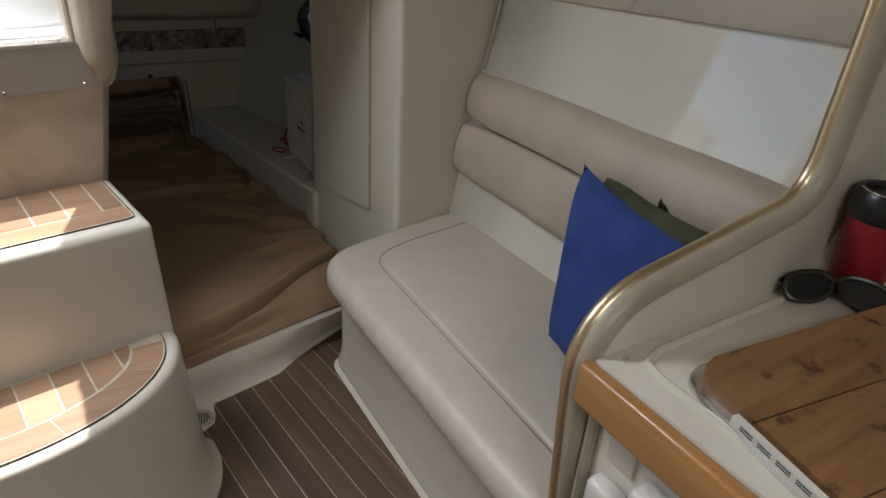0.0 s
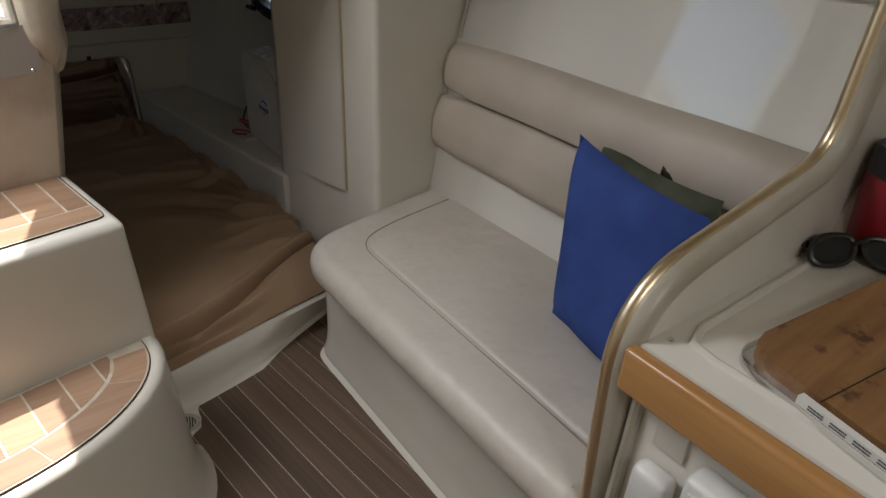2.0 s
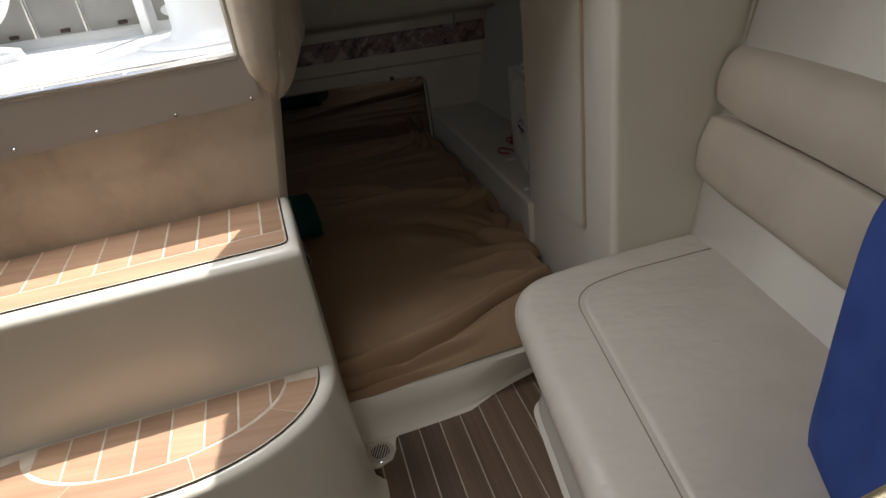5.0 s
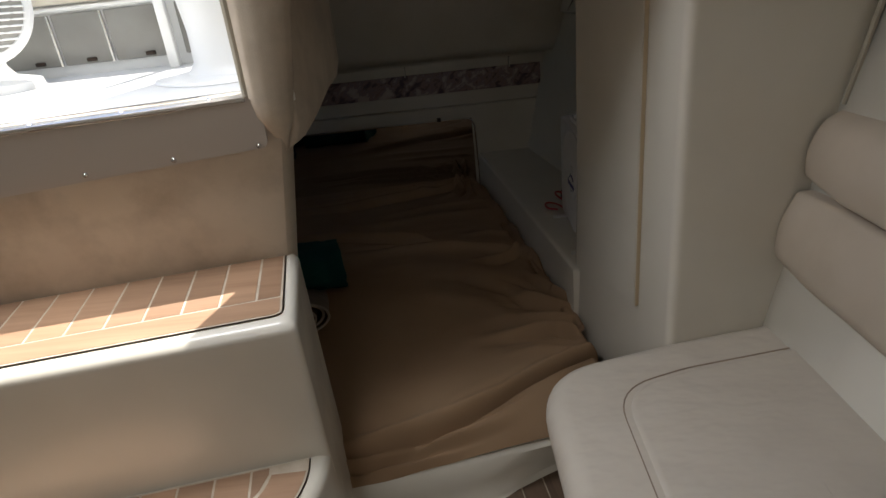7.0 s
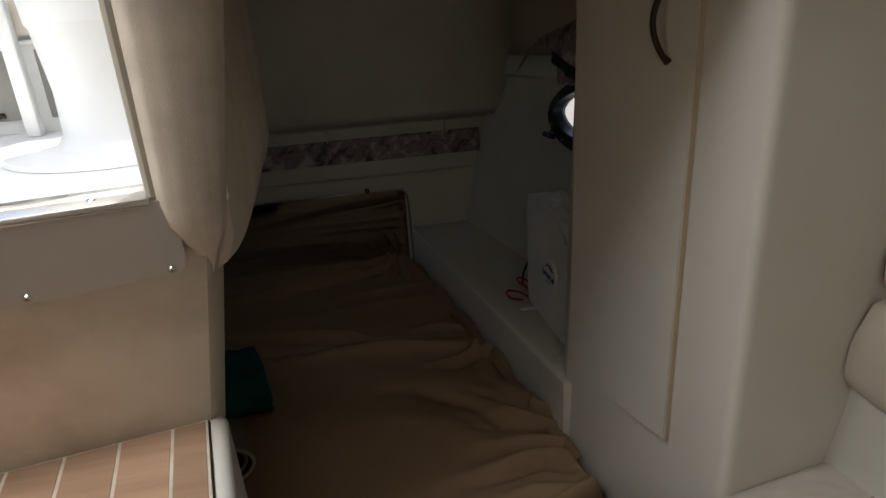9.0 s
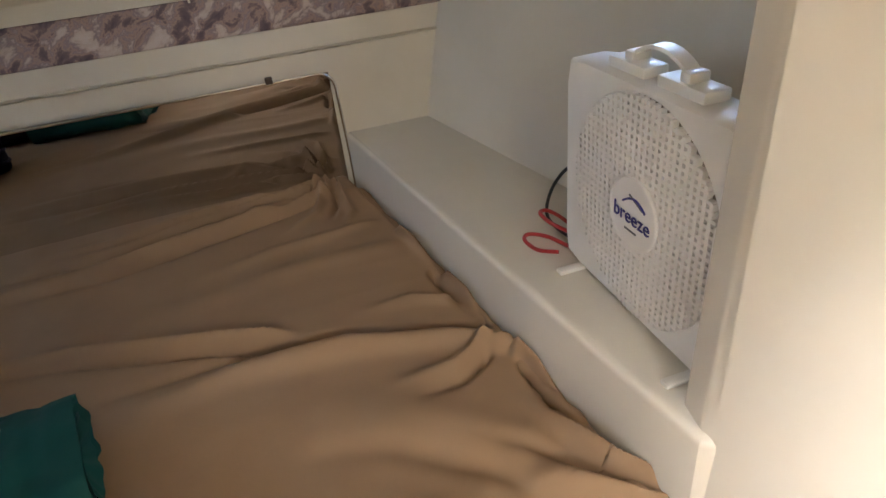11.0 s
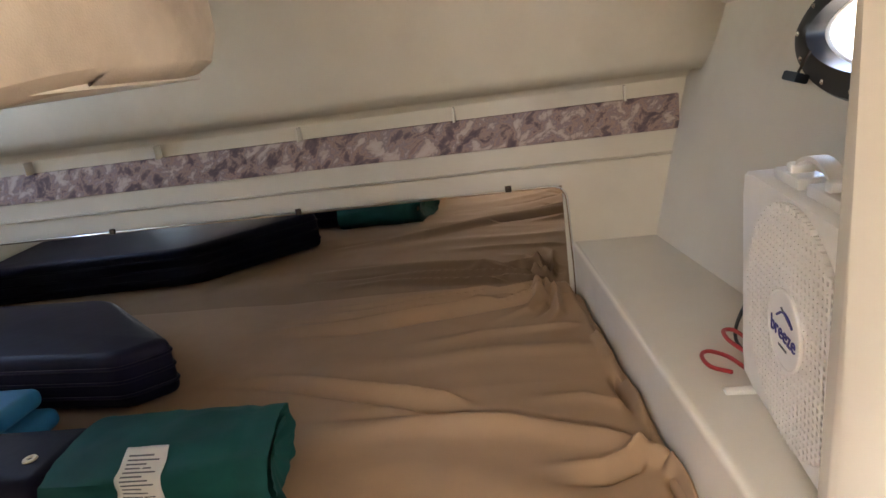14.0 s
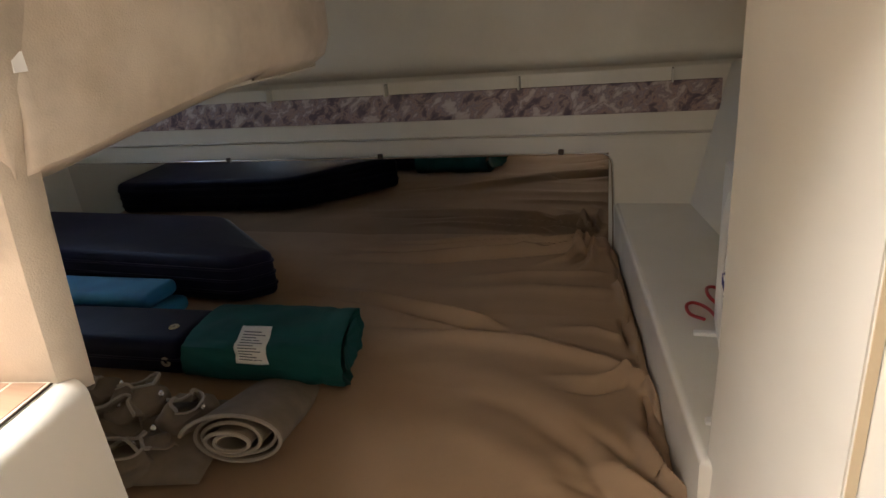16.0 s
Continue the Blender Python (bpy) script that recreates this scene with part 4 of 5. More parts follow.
FOLDS = [
    ([(0.36, 1.630), (0.52, 1.652), (0.66, 1.694), (0.80, 1.74)], 0.010, -0.012),
    ([(0.36, 1.636), (0.54, 1.672), (0.68, 1.722), (0.82, 1.78)], 0.012, 0.012),
    ([(0.36, 1.66), (0.55, 1.75), (0.75, 1.86), (0.95, 1.98)], 0.022, 0.008),
    ([(0.90, 2.50), (0.64, 2.577), (0.44, 2.592), (0.20, 2.55)], 0.022, 0.020),
    ([(0.90, 2.53), (0.64, 2.610), (0.40, 2.63), (0.16, 2.60)], 0.011, -0.014),
    ([(0.567, 2.64), (0.39, 2.69), (0.16, 2.76), (-0.16, 2.81)], 0.016, 0.015),
    ([(0.57, 2.62), (0.40, 2.665), (0.16, 2.73), (-0.16, 2.78)], 0.010, -0.012),
    ([(0.90, 2.15), (0.84, 2.28), (0.72, 2.387), (0.50, 2.471), (0.2, 2.47)], 0.040, 0.009),
    ([(0.86, 2.14), (0.79, 2.25), (0.66, 2.34), (0.42, 2.40)], 0.018, -0.007),
    ([(0.80, 2.10), (0.72, 2.20), (0.55, 2.27), (0.3, 2.28)], 0.035, 0.008),
    ([(0.78, 3.18), (0.5, 3.12), (0.2, 3.06), (-0.32, 3.03)], 0.018, 0.018),
    ([(0.76, 3.215), (0.5, 3.165), (0.2, 3.11), (-0.2, 3.10)], 0.009, -0.016),
    ([(0.74, 3.24), (0.5, 3.19), (0.25, 3.14), (0.0, 3.14)], 0.011, 0.016),
    ([(0.70, 3.15), (0.45, 3.085), (0.2, 3.02), (-0.1, 3.0)], 0.010, -0.012),
    ([(0.60, 3.25), (0.42, 3.225), (0.2, 3.18), (0.0, 3.19)], 0.010, 0.012),
    ([(0.84, 2.86), (0.6, 2.86), (0.35, 2.82), (0.0, 2.88)], 0.03, 0.007),
    ([(0.80, 2.98), (0.55, 2.95), (0.3, 2.90)], 0.016, 0.006),
    ([(0.90, 2.46), (0.93, 2.40), (0.945, 2.30)], 0.014, 0.024),
    ([(0.90, 2.44), (0.915, 2.36), (0.90, 2.28)], 0.010, -0.018),
    ([(0.93, 2.46), (0.88, 2.48), (0.82, 2.52)], 0.014, 0.018),
    ([(0.87, 2.72), (0.885, 2.62), (0.91, 2.54)], 0.014, 0.018),
    ([(0.84, 2.74), (0.86, 2.64), (0.885, 2.55)], 0.009, -0.012),
    ([(0.82, 2.92), (0.845, 2.82), (0.87, 2.74)], 0.012, 0.012),
    ([(0.72, 3.27), (0.66, 3.20), (0.52, 3.14), (0.36, 3.16)], 0.010, 0.014),
    ([(0.72, 3.27), (0.70, 3.18), (0.66, 3.08), (0.55, 3.00)], 0.009, 0.014),
    ([(0.73, 3.26), (0.74, 3.16), (0.74, 3.05), (0.70, 2.96)], 0.009, 0.013),
    ([(0.71, 3.27), (0.60, 3.23), (0.45, 3.22)], 0.008, 0.012),
    ([(0.68, 3.24), (0.63, 3.16), (0.50, 3.10)], 0.008, -0.012),
    ([(0.72, 3.22), (0.72, 3.12), (0.68, 3.02)], 0.007, -0.010),
    ([(0.88, 2.50), (0.80, 2.46), (0.66, 2.46)], 0.012, 0.012),
    ([(0.87, 2.47), (0.80, 2.43), (0.70, 2.41)], 0.009, -0.010),
    ([(0.86, 2.62), (0.78, 2.66), (0.64, 2.66)], 0.012, 0.008),
    ([(1.00, 2.10), (0.93, 2.15), (0.86, 2.20), (0.72, 2.24)], 0.014, 0.014),
    ([(1.00, 2.08), (0.93, 2.12), (0.86, 2.155), (0.70, 2.17)], 0.009, -0.012),
    ([(1.00, 2.06), (0.93, 2.085), (0.84, 2.105), (0.66, 2.11)], 0.013, 0.012),
    ([(1.00, 2.04), (0.92, 2.05), (0.82, 2.06)], 0.008, -0.010),
    ([(0.99, 2.12), (0.94, 2.19), (0.90, 2.28), (0.86, 2.38)], 0.012, 0.024),
    ([(0.98, 2.12), (0.91, 2.20), (0.84, 2.27), (0.74, 2.34)], 0.009, -0.010),
    ([(0.97, 1.98), (0.90, 2.02), (0.80, 2.00), (0.65, 1.98)], 0.013, -0.012),
    ([(0.98, 2.00), (0.92, 2.045), (0.80, 2.03), (0.62, 2.02)], 0.014, 0.016),
    ([(0.95, 1.93), (0.85, 1.95), (0.70, 1.93)], 0.012, 0.008),
]


def berth_right(y):
    return min(shelf_x(y), 1.02) - 0.006 if y > 2.1 else 0.985 + 0.24 * (2.1 - y) * 0.35


def crease_y(x):
    """The long crease along the front of the sheet."""
    pts = [(0.2, 1.645), (0.39, 1.668), (0.50, 1.693), (0.60, 1.727), (0.73, 1.785), (0.82, 1.84), (0.90, 1.88), (1.2, 2.0)]
    for (x0, y0), (x1, y1) in zip(pts, pts[1:]):
        if x <= x1:
            return y0 + (y1 - y0) * max(0, x - x0) / (x1 - x0)
    return pts[-1][1]


def sheet(u, v):
    v2 = v ** 1.2
    yy = 1.60 + (3.282 - 1.60) * v2
    right = berth_right(yy)
    x = -1.38 + (right + 1.38) * (1 - (1 - u) ** 1.5)
    front = line_y(top_line, max(0.3, min(1.2, x))) + 0.003
    y = front + (3.282 - front) * v2
    d = y - front
    z = 0.143 + 0.102 * (1 - math.exp(-d / 0.055)) + 0.05 * smooth01(d / 0.9) + 0.012 * smooth01((y - 2.4) / 0.5)
    fade = smooth01(d / 0.05)
    for pts, w, h in FOLDS:
        z += (1.8 if w < 0.0201 else 1.3) * ridge(x, y, pts, w, h) * (0.35 + 0.65 * fade)
    yc = crease_y(x)
    run = smooth01((x - 0.25) / 0.15)
    z -= run * 0.042 * math.exp(-((y - yc) / 0.0075) ** 2)
    z += run * 0.022 * math.exp(-((y - yc - 0.022) / 0.016) ** 2)
    for k, depth in ((0.30, 0.016), (0.62, 0.022)):
        yc2 = lerp(yc, front, k) + 0.008 * math.sin(7 * x + 9 * k)
        z -= run * depth * math.exp(-((y - yc2) / 0.006) ** 2) * smooth01((0.95 - 0.3 * k - x) / 0.25)
        z += run * 0.7 * depth * math.exp(-((y - yc2 - 0.013) / 0.009) ** 2) * smooth01((0.95 - 0.3 * k - x) / 0.25)
    e = max(0.0, 1 - (right - x) / 0.03)
    z -= 0.05 * e ** 2
    wx, wy = x + 0.12 * noise.noise(Vector((x * 2, y * 2, 7))), y + 0.10 * noise.noise(Vector((x * 1.6, y * 1.6, 9)))
    rd = 1 - abs(noise.noise(Vector((wx * 1.9, wy * 8.0, 1.1))))
    z += 0.0012 * (rd ** 3) * fade
    z += 0.007 * noise.noise(Vector((wx * 3, wy * 5, 0.3))) + 0.0022 * noise.noise(Vector((wx * 9, wy * 14, 2.3)))
    return Vector((x + 0.008 * noise.noise(Vector((0, y * 11, 5))) * smooth01((x - 0.6) / 0.3), y, z))


berth = thing("berth_mattress", "low berth mattress under a rumpled tan sheet", "berth")
part("sheet", surface(sheet, 260, 420), SHEET, berth)
bm = bmesh.new()
path, rad = [], []
for k in range(150):
    y = 2.02 + (3.20 - 2.02) * k / 149
    path.append((berth_right(y) - 0.010 + 0.006 * noise.noise(Vector((0, y * 14, 3))), y, 0.262 + 0.014 * noise.noise(Vector((2, y * 9, 3))) + 0.02 * smooth01((y - 2.1) / 0.5)))
    rad.append(0.012 + 0.006 * abs(noise.noise(Vector((5, y * 22, 1)))))
part("tucked_edge", tube(path, rad, 10, bm=bm), SHEET, berth, "bunched tan sheet edge tucked by the shelf")

# mirror under the aft panel with its chrome rail
mir = thing("berth_mirror", "long wall mirror with a chrome rim behind the berth", "mirror")
MT = Matrix.Translation((0.78, 3.286, 0.25)) @ pose(0, 0, 0, 1.0, 0, 1.2)
part("glass", box((-2.16, -0.002, 0), (-0.004, 0.003, 0.338), m=MT), MIRROR, mir, smooth=False)
rail = rounded([(-1.38, 0.594), (0.786, 0.588), (0.792, 0.36), (0.792, 0.26)], [0, 0.045, 0, 0], 8)
part("rim", tube([MT @ Vector((p[0] - 0.78, -0.005, p[1] - 0.25)) for p in rail], 0.0042, 8), CHROME, mir, "chrome edge rail")
for x in (0.63, 0.012, -0.6):
    part("clip", box((x - 0.789, -0.012, 0.336), (x - 0.771, -0.002, 0.354), 0.003, 2, m=MT), BRONZE, mir)

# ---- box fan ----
# shade behind the grille is put into this beige, for back and blades
FANMID = mat("shade_toned_fan_inside", (0.24, 0.21, 0.165), 0.6)
fan = thing("box_fan", "small white portable box fan with a round grille", "fan")
FAN = pose(1.027, 2.508, 0.428, 0, 0, -89.5)     # x from aft to fore along the face, y to the hull
W, HH, D = 0.384, 0.332, 0.062
pts = rounded([(0, 0), (W, 0), (W, HH), (0, HH)], 0.012, 4)
n = 48
cxf, czf, rf = W / 2, HH / 2 - 0.002, 0.157
bm = bmesh.new()


def fan_ring(f, y):
    return [FAN @ Vector((*(lambda q: (q[0], y, q[1]))(f(2 * math.pi * i / n)),)) for i in range(n)]


def sq(a):
    c0, s0 = math.cos(a), math.sin(a)
    k = 1 / max(abs(c0), abs(s0))
    kk = min(k, 1.36)
    return (W / 2 + c0 * kk * W / 2, HH / 2 + s0 * kk * HH / 2)


def circ(r):
    return lambda a: (cxf + r * math.cos(a), czf + r * math.sin(a))


loft([fan_ring(circ(rf), D - 0.004), fan_ring(lambda a: tuple(Vector((W / 2, HH / 2)).lerp(Vector(sq(a)), 0.97)), D), fan_ring(sq, D - 0.006), fan_ring(sq, 0.006), fan_ring(lambda a: tuple(Vector((W / 2, HH / 2)).lerp(Vector(sq(a)), 0.975)), 0.0), fan_ring(circ(rf + 0.004), 0.0), fan_ring(circ(rf), 0.004), fan_ring(circ(rf), D - 0.004)], bm, closed=True)
part("housing", bm, WHITE, fan)
grille = part("grille", bmesh.new(), WHITE, fan, "white fine-barred round grille")
bm = bmesh.new()
for k in range(-13, 14):
    x = 0.0113 * k
    h = math.sqrt(max(0, rf ** 2 - x * x))
    box((cxf + x - 0.0030, -0.004, czf - h), (cxf + x + 0.0030, 0.004, czf + h), m=FAN, bm=bm)
for k in range(-15, 16):
    z = 0.0098 * k
    h = math.sqrt(max(0, rf ** 2 - z * z))
    box((cxf - h, -0.0037, czf + z - 0.0022), (cxf + h, 0.003, czf + z + 0.0022), m=FAN, bm=bm)
bm.to_mesh(grille.data)
bm.free()
grille.data.materials.clear()
grille.data.materials.append(WHITE)
part("back", prism([circ(rf)(2 * math.pi * i / 32) for i in range(32)], 0, 0.004, m=FAN @ pose(0, D - 0.008, 0, 90, 0, 0)), FANMID, fan, "inside of the fan with its shade painted in beige")
for k in range(5):
    a = 2 * math.pi * k / 5
    bl = [FAN @ Vector((cxf + r * math.cos(a + da), 0.03 + 0.012 * dz, czf + r * math.sin(a + da))) for r, da, dz in ((0.03, -0.3, -1), (0.13, -0.42, -1), (0.135, 0.25, 0.6), (0.03, 0.4, 1))]
    bb = bmesh.new()
    bb.faces.new([bb.verts.new(p) for p in bl])
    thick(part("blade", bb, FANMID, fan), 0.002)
badge = part("badge", prism([(cxf + 0.052 * math.cos(2 * math.pi * i / 32), -(czf + 0.052 * math.sin(2 * math.pi * i / 32))) for i in range(32)], 0, 0.004, 0.001, 1, m=FAN @ pose(0, -0.007, 0, -90, 0, 0)), WHITE, fan, "round white badge")
part("badge_ring", tube([FAN @ Vector((cxf + 0.051 * math.cos(2 * math.pi * i / 40), -0.0065, czf + 0.051 * math.sin(2 * math.pi * i / 40))) for i in range(40)], 0.0022, 6, closed=True), WHITE, badge)


def lettering(name, text, size, m, material, parent, depth=0.0006):
    cu = bpy.data.curves.new(name, "FONT")
    cu.body, cu.size, cu.extrude, cu.align_x, cu.align_y = text, size, depth, "CENTER", "CENTER"
    tmp = bpy.data.objects.new(name, cu)
    scene.collection.objects.link(tmp)
    dg = bpy.context.evaluated_depsgraph_get()
    me = bpy.data.meshes.new_from_object(tmp.evaluated_get(dg))
    bpy.data.objects.remove(tmp)
    me.transform(m)
    me.materials.clear()
    me.materials.append(material)
    ob = new(name, me)
    ob.parent = parent
    return ob


lettering("wording", "breeze", 0.030, FAN @ pose(cxf, -0.0085, czf - 0.005, 90, 0, 0), LOGOB, badge)
part("mark", tube([FAN @ Vector((cxf - 0.022 + 0.05 * t, -0.0078, czf + 0.012 + 0.012 * math.sin(3 * t))) for t in [k / 8 for k in range(9)]], 0.0016, 6), LOGOB, badge)
part("mark", tube([FAN @ Vector((cxf - 0.008 + 0.03 * t, -0.0078, czf + 0.027 - 0.012 * t)) for t in [k / 6 for k in range(7)]], 0.0012, 6), INK, badge)
part("small_print", box((cxf - 0.014, -0.0085, czf - 0.026), (cxf + 0.012, -0.0075, czf - 0.0235), m=FAN), INK, badge)
for x0, x1 in ((0.085, 0.165), (0.19, 0.275)):
    part("handle_pad", box((x0, 0.014, HH - 0.001), (x1, 0.05, HH + 0.014), 0.003, 2, m=FAN), WHITE, fan)
hp = [FAN @ Vector((0.125 + 0.11 * t, 0.032, HH + 0.015 + 0.022 * math.sin(math.pi * t) ** 0.7)) for t in [k / 12 for k in range(13)]]
hb = bmesh.new()
rows = []
for p in hp:
    rows.append([p + (FAN.to_3x3() @ Vector((0, dy, dz))) for dy, dz in ((-0.010, 0), (-0.010, 0.005), (0.010, 0.005), (0.010, 0))])
loft(rows, hb, closed=True)
part("carry_handle", hb, WHITE, fan, "arched white carry handle")
for x in (0.125, 0.235):
    part("pivot", box((x - 0.009, 0.018, HH + 0.012), (x + 0.009, 0.046, HH + 0.026), 0.003, 2, m=FAN), WHITE, fan)
for x in (0.05, 0.33):
    part("foot", box((x - 0.008, -0.040, -0.008), (x + 0.008, D + 0.03, 0.0), 0.003, 2, m=FAN), WHITE, fan)
part("switch", box((0.19, -0.004, 0.012), (0.215, 0.0, 0.02), 0.001, m=FAN), WHITE, fan)

cord = thing("fan_cord", "black power cord with a red loop beside the fan", "cable")
part("black_lead", tube(spline([(1.075, 2.50, 0.515), (1.085, 2.55, 0.545), (1.08, 2.60, 0.53), (1.06, 2.625, 0.48), (1.045, 2.61, 0.435), (1.055, 2.54, 0.425), (1.07, 2.50, 0.425)], 6), 0.0032, 8), BLACK, cord)
part("red_lead", tube(spline([(1.045, 2.50, 0.455), (1.02, 2.545, 0.462), (1.02, 2.59, 0.46), (1.04, 2.60, 0.455), (1.055, 2.56, 0.45), (1.06, 2.50, 0.44)], 6), 0.0036, 8), REDC, cord, "red lead")
part("red_lead", tube(spline([(1.01, 2.50, 0.432), (0.985, 2.53, 0.427), (0.98, 2.57, 0.426), (0.995, 2.585, 0.426), (1.02, 2.56, 0.427), (1.035, 2.505, 0.432)], 6), 0.0036, 8), REDC, cord, "red lead")

# ---- portlight with its frame, knobs, curtain ----
port = thing("window_portlight", "oval black-framed portlight in the hull side", "portlight", kind="structure")
n = 64
RY, RZ = 0.232, 0.118
IY, IZ = 0.196, 0.073
fr = [[tuple(port_point(i / n, ry, rz, off)) for i in range(n)] for ry, rz, off in ((RY, RZ, -0.004), (RY, RZ, 0.010), (RY - 0.006, RZ - 0.006, 0.018), (IY + 0.008, IZ + 0.008, 0.022), (IY, IZ, 0.018), (IY - 0.002, IZ - 0.002, -0.02))]
part("frame", loft(fr, closed=True), BLACK, port, "glossy black plastic frame")
part("inner_ring", loft([[tuple(port_point(i / n, ry, rz, off)) for i in range(n)] for ry, rz, off in ((IY - 0.002, IZ - 0.002, -0.012), (IY - 0.005, IZ - 0.004, -0.014), (IY - 0.006, IZ - 0.005, -0.018))], closed=True), WHITE, port, "pale inner sealing ring")
bm = bmesh.new()
bm.faces.new([bm.verts.new(port_point(i / n, IY - 0.003, IZ - 0.003, -0.016)) for i in range(n)])
pane = part("pane", bm, GLASS, port, "clear pane")
pane.visible_shadow = False
for t in (0.04, 0.12, 0.2, 0.32, 0.42, 0.5, 0.58, 0.66, 0.72, 0.79, 0.86, 0.94):
    p = port_point(t, RY - 0.018, RZ - 0.018, 0.022)
    part("screw", lathe([(0, 0.002), (0.003, 0.0016), (0.0045, 0)], 12, m=Matrix.Translation(p) @ pose(0, 0, 0, 0, -90, 12)), STEEL, port)
for y, z in ((2.780, 0.863), (2.594, 0.826), (2.408, 0.878)):
    x = hull_x(y, z)
    stem = part("clamp_screw", tube([(x - 0.014, y, z + 0.028), (x - 0.036, y, z - 0.012)], 0.0026, 8), BRONZE, port, "steel clamp screw")
    bm = bmesh.new()
    star = [((0.022 if i % 2 else 0.015) * math.cos(math.pi * i / 5), (0.022 if i % 2 else 0.015) * math.sin(math.pi * i / 5)) for i in range(10)]
    prism(star, -0.008, 0.008, 0.002, 1, m=Matrix.Translation((x - 0.037, y, z - 0.014)) @ pose(0, 0, 0, 0, 20, 0), bm=bm)
    part("knob", bm, BLACK, stem, "black star knob")

# curtain thrown up over the frame
curt = thing("portlight_curtain", "mauve marbled curtain flipped up above the portlight", "curtain")


def drape(cols):
    """cols: rows of (y, z, off) from the top to the bottom, blended across."""
    def fn(u, v):
        k = u * (len(cols) - 1)
        i = min(int(k), len(cols) - 2)
        f = k - i
        f = f * f * (3 - 2 * f) * 0.4 + f * 0.6
        a, b = cols[i], cols[i + 1]
        kk = v * (len(a) - 1)
        j = min(int(kk), len(a) - 2)
        g = kk - j
        p = [lerp(lerp(a[j][c0], a[j + 1][c0], g), lerp(b[j][c0], b[j + 1][c0], g), f) for c0 in range(3)]
        off = p[2] + 0.004 * math.sin(17 * u + 6 * v) + 0.003 * noise.noise(Vector((u * 6, v * 5, 1.7)))
        return Vector((hull_x(p[0], p[1]) - off, p[0], p[1]))
    return fn


front = [
    [(2.965, 1.125, 0.025), (2.985, 1.08, 0.05), (3.005, 1.02, 0.06)],
    [(2.86, 1.16, 0.03), (2.90, 1.135, 0.06), (2.90, 1.115, 0.06)],
    [(2.735, 1.20, 0.03), (2.76, 1.155, 0.075), (2.79, 1.115, 0.085)],
    [(2.65, 1.185, 0.03), (2.63, 1.13, 0.085), (2.645, 1.06, 0.08)],
    [(2.52, 1.17, 0.03), (2.53, 1.09, 0.085), (2.53, 1.02, 0.07)],
    [(2.44, 1.145, 0.03), (2.455, 1.07, 0.07), (2.475, 0.985, 0.06)],
]
part("flap", surface(drape(front), 40, 16), FLORAL, curt)
lining = [[(2.84, 1.10, 0.035), (2.845, 1.07, 0.04)], [(2.76, 1.11, 0.05), (2.74, 1.03, 0.04)], [(2.65, 1.05, 0.05), (2.65, 1.0, 0.035)]]
part("lining", surface(drape(lining), 20, 8), DARKV, curt, "dark lining")
rear = [[(2.90, 1.11, 0.018), (2.83, 1.05, 0.022), (2.80, 1.0, 0.028)], [(2.78, 1.11, 0.016), (2.75, 1.05, 0.02), (2.70, 1.005, 0.03)], [(2.60, 1.12, 0.016), (2.60, 1.06, 0.02), (2.58, 1.02, 0.03)], [(2.44, 1.13, 0.035), (2.43, 1.07, 0.045), (2.40, 1.035, 0.04)], [(2.41, 1.14, 0.04), (2.34, 1.09, 0.05), (2.30, 1.03, 0.04)]]
part("back_fold", surface(drape(rear), 30, 10), FLORAL, curt)
for ch in curt.children:
    thick(ch, 0.0025)

# ---- reading lamp ----
lamp = thing("reading_lamp", "small white swivel reading lamp on the aft panel", "lamp")
LM = pose(0.985, 3.105, 1.30, 82, 0, 0)
part("base", lathe([(0, 0.012), (0.03, 0.012), (0.037, 0.006), (0.038, -0.02), (0, -0.02)], 28, m=LM), WHITE, lamp)
part("arm", box((-0.012, -0.012, 0.01), (0.012, 0.012, 0.045), 0.004, 2, m=LM), WHITE, lamp)
head = part("head", lathe([(0, 0), (0.02, 0), (0.024, 0.004), (0.025, 0.062), (0.022, 0.064), (0.022, 0.068), (0.025, 0.07), (0.025, 0.115), (0.02, 0.124), (0, 0.126)], 24, m=Matrix.Translation((0.975, 3.055, 1.302)) @ pose(0, 0, 0, 8, 92, 0)), WHITE, lamp, "white barrel lamp head")
part("switch", box((0.005, -0.042, 0.012), (0.022, -0.026, 0.018), 0.002, m=LM), BLACK, lamp, "black switch")
part("slot", box((0.99, 3.028, 1.308), (1.012, 3.032, 1.312)), BLACK, lamp)

# ---- cushions, bags ----
def slab_cushion(lo, hi, r, m, material, name, label, cat, group="", ribs=0):
    ob = thing(name, label, cat, group)
    bm = box(lo, hi, r, 5, m=m)
    part("cover", bm, material, ob)
    for k in range(ribs):
        z = lerp(lo[2], hi[2], (k + 1) / (ribs + 1))
        q = rounded([(lo[0], lo[1]), (hi[0], lo[1]), (hi[0], hi[1]), (lo[0], hi[1])], r, 5)
        part("seam", tube([m @ Vector((*p, z)) for p in q], 0.004, 6, closed=True), material, ob)
    return ob


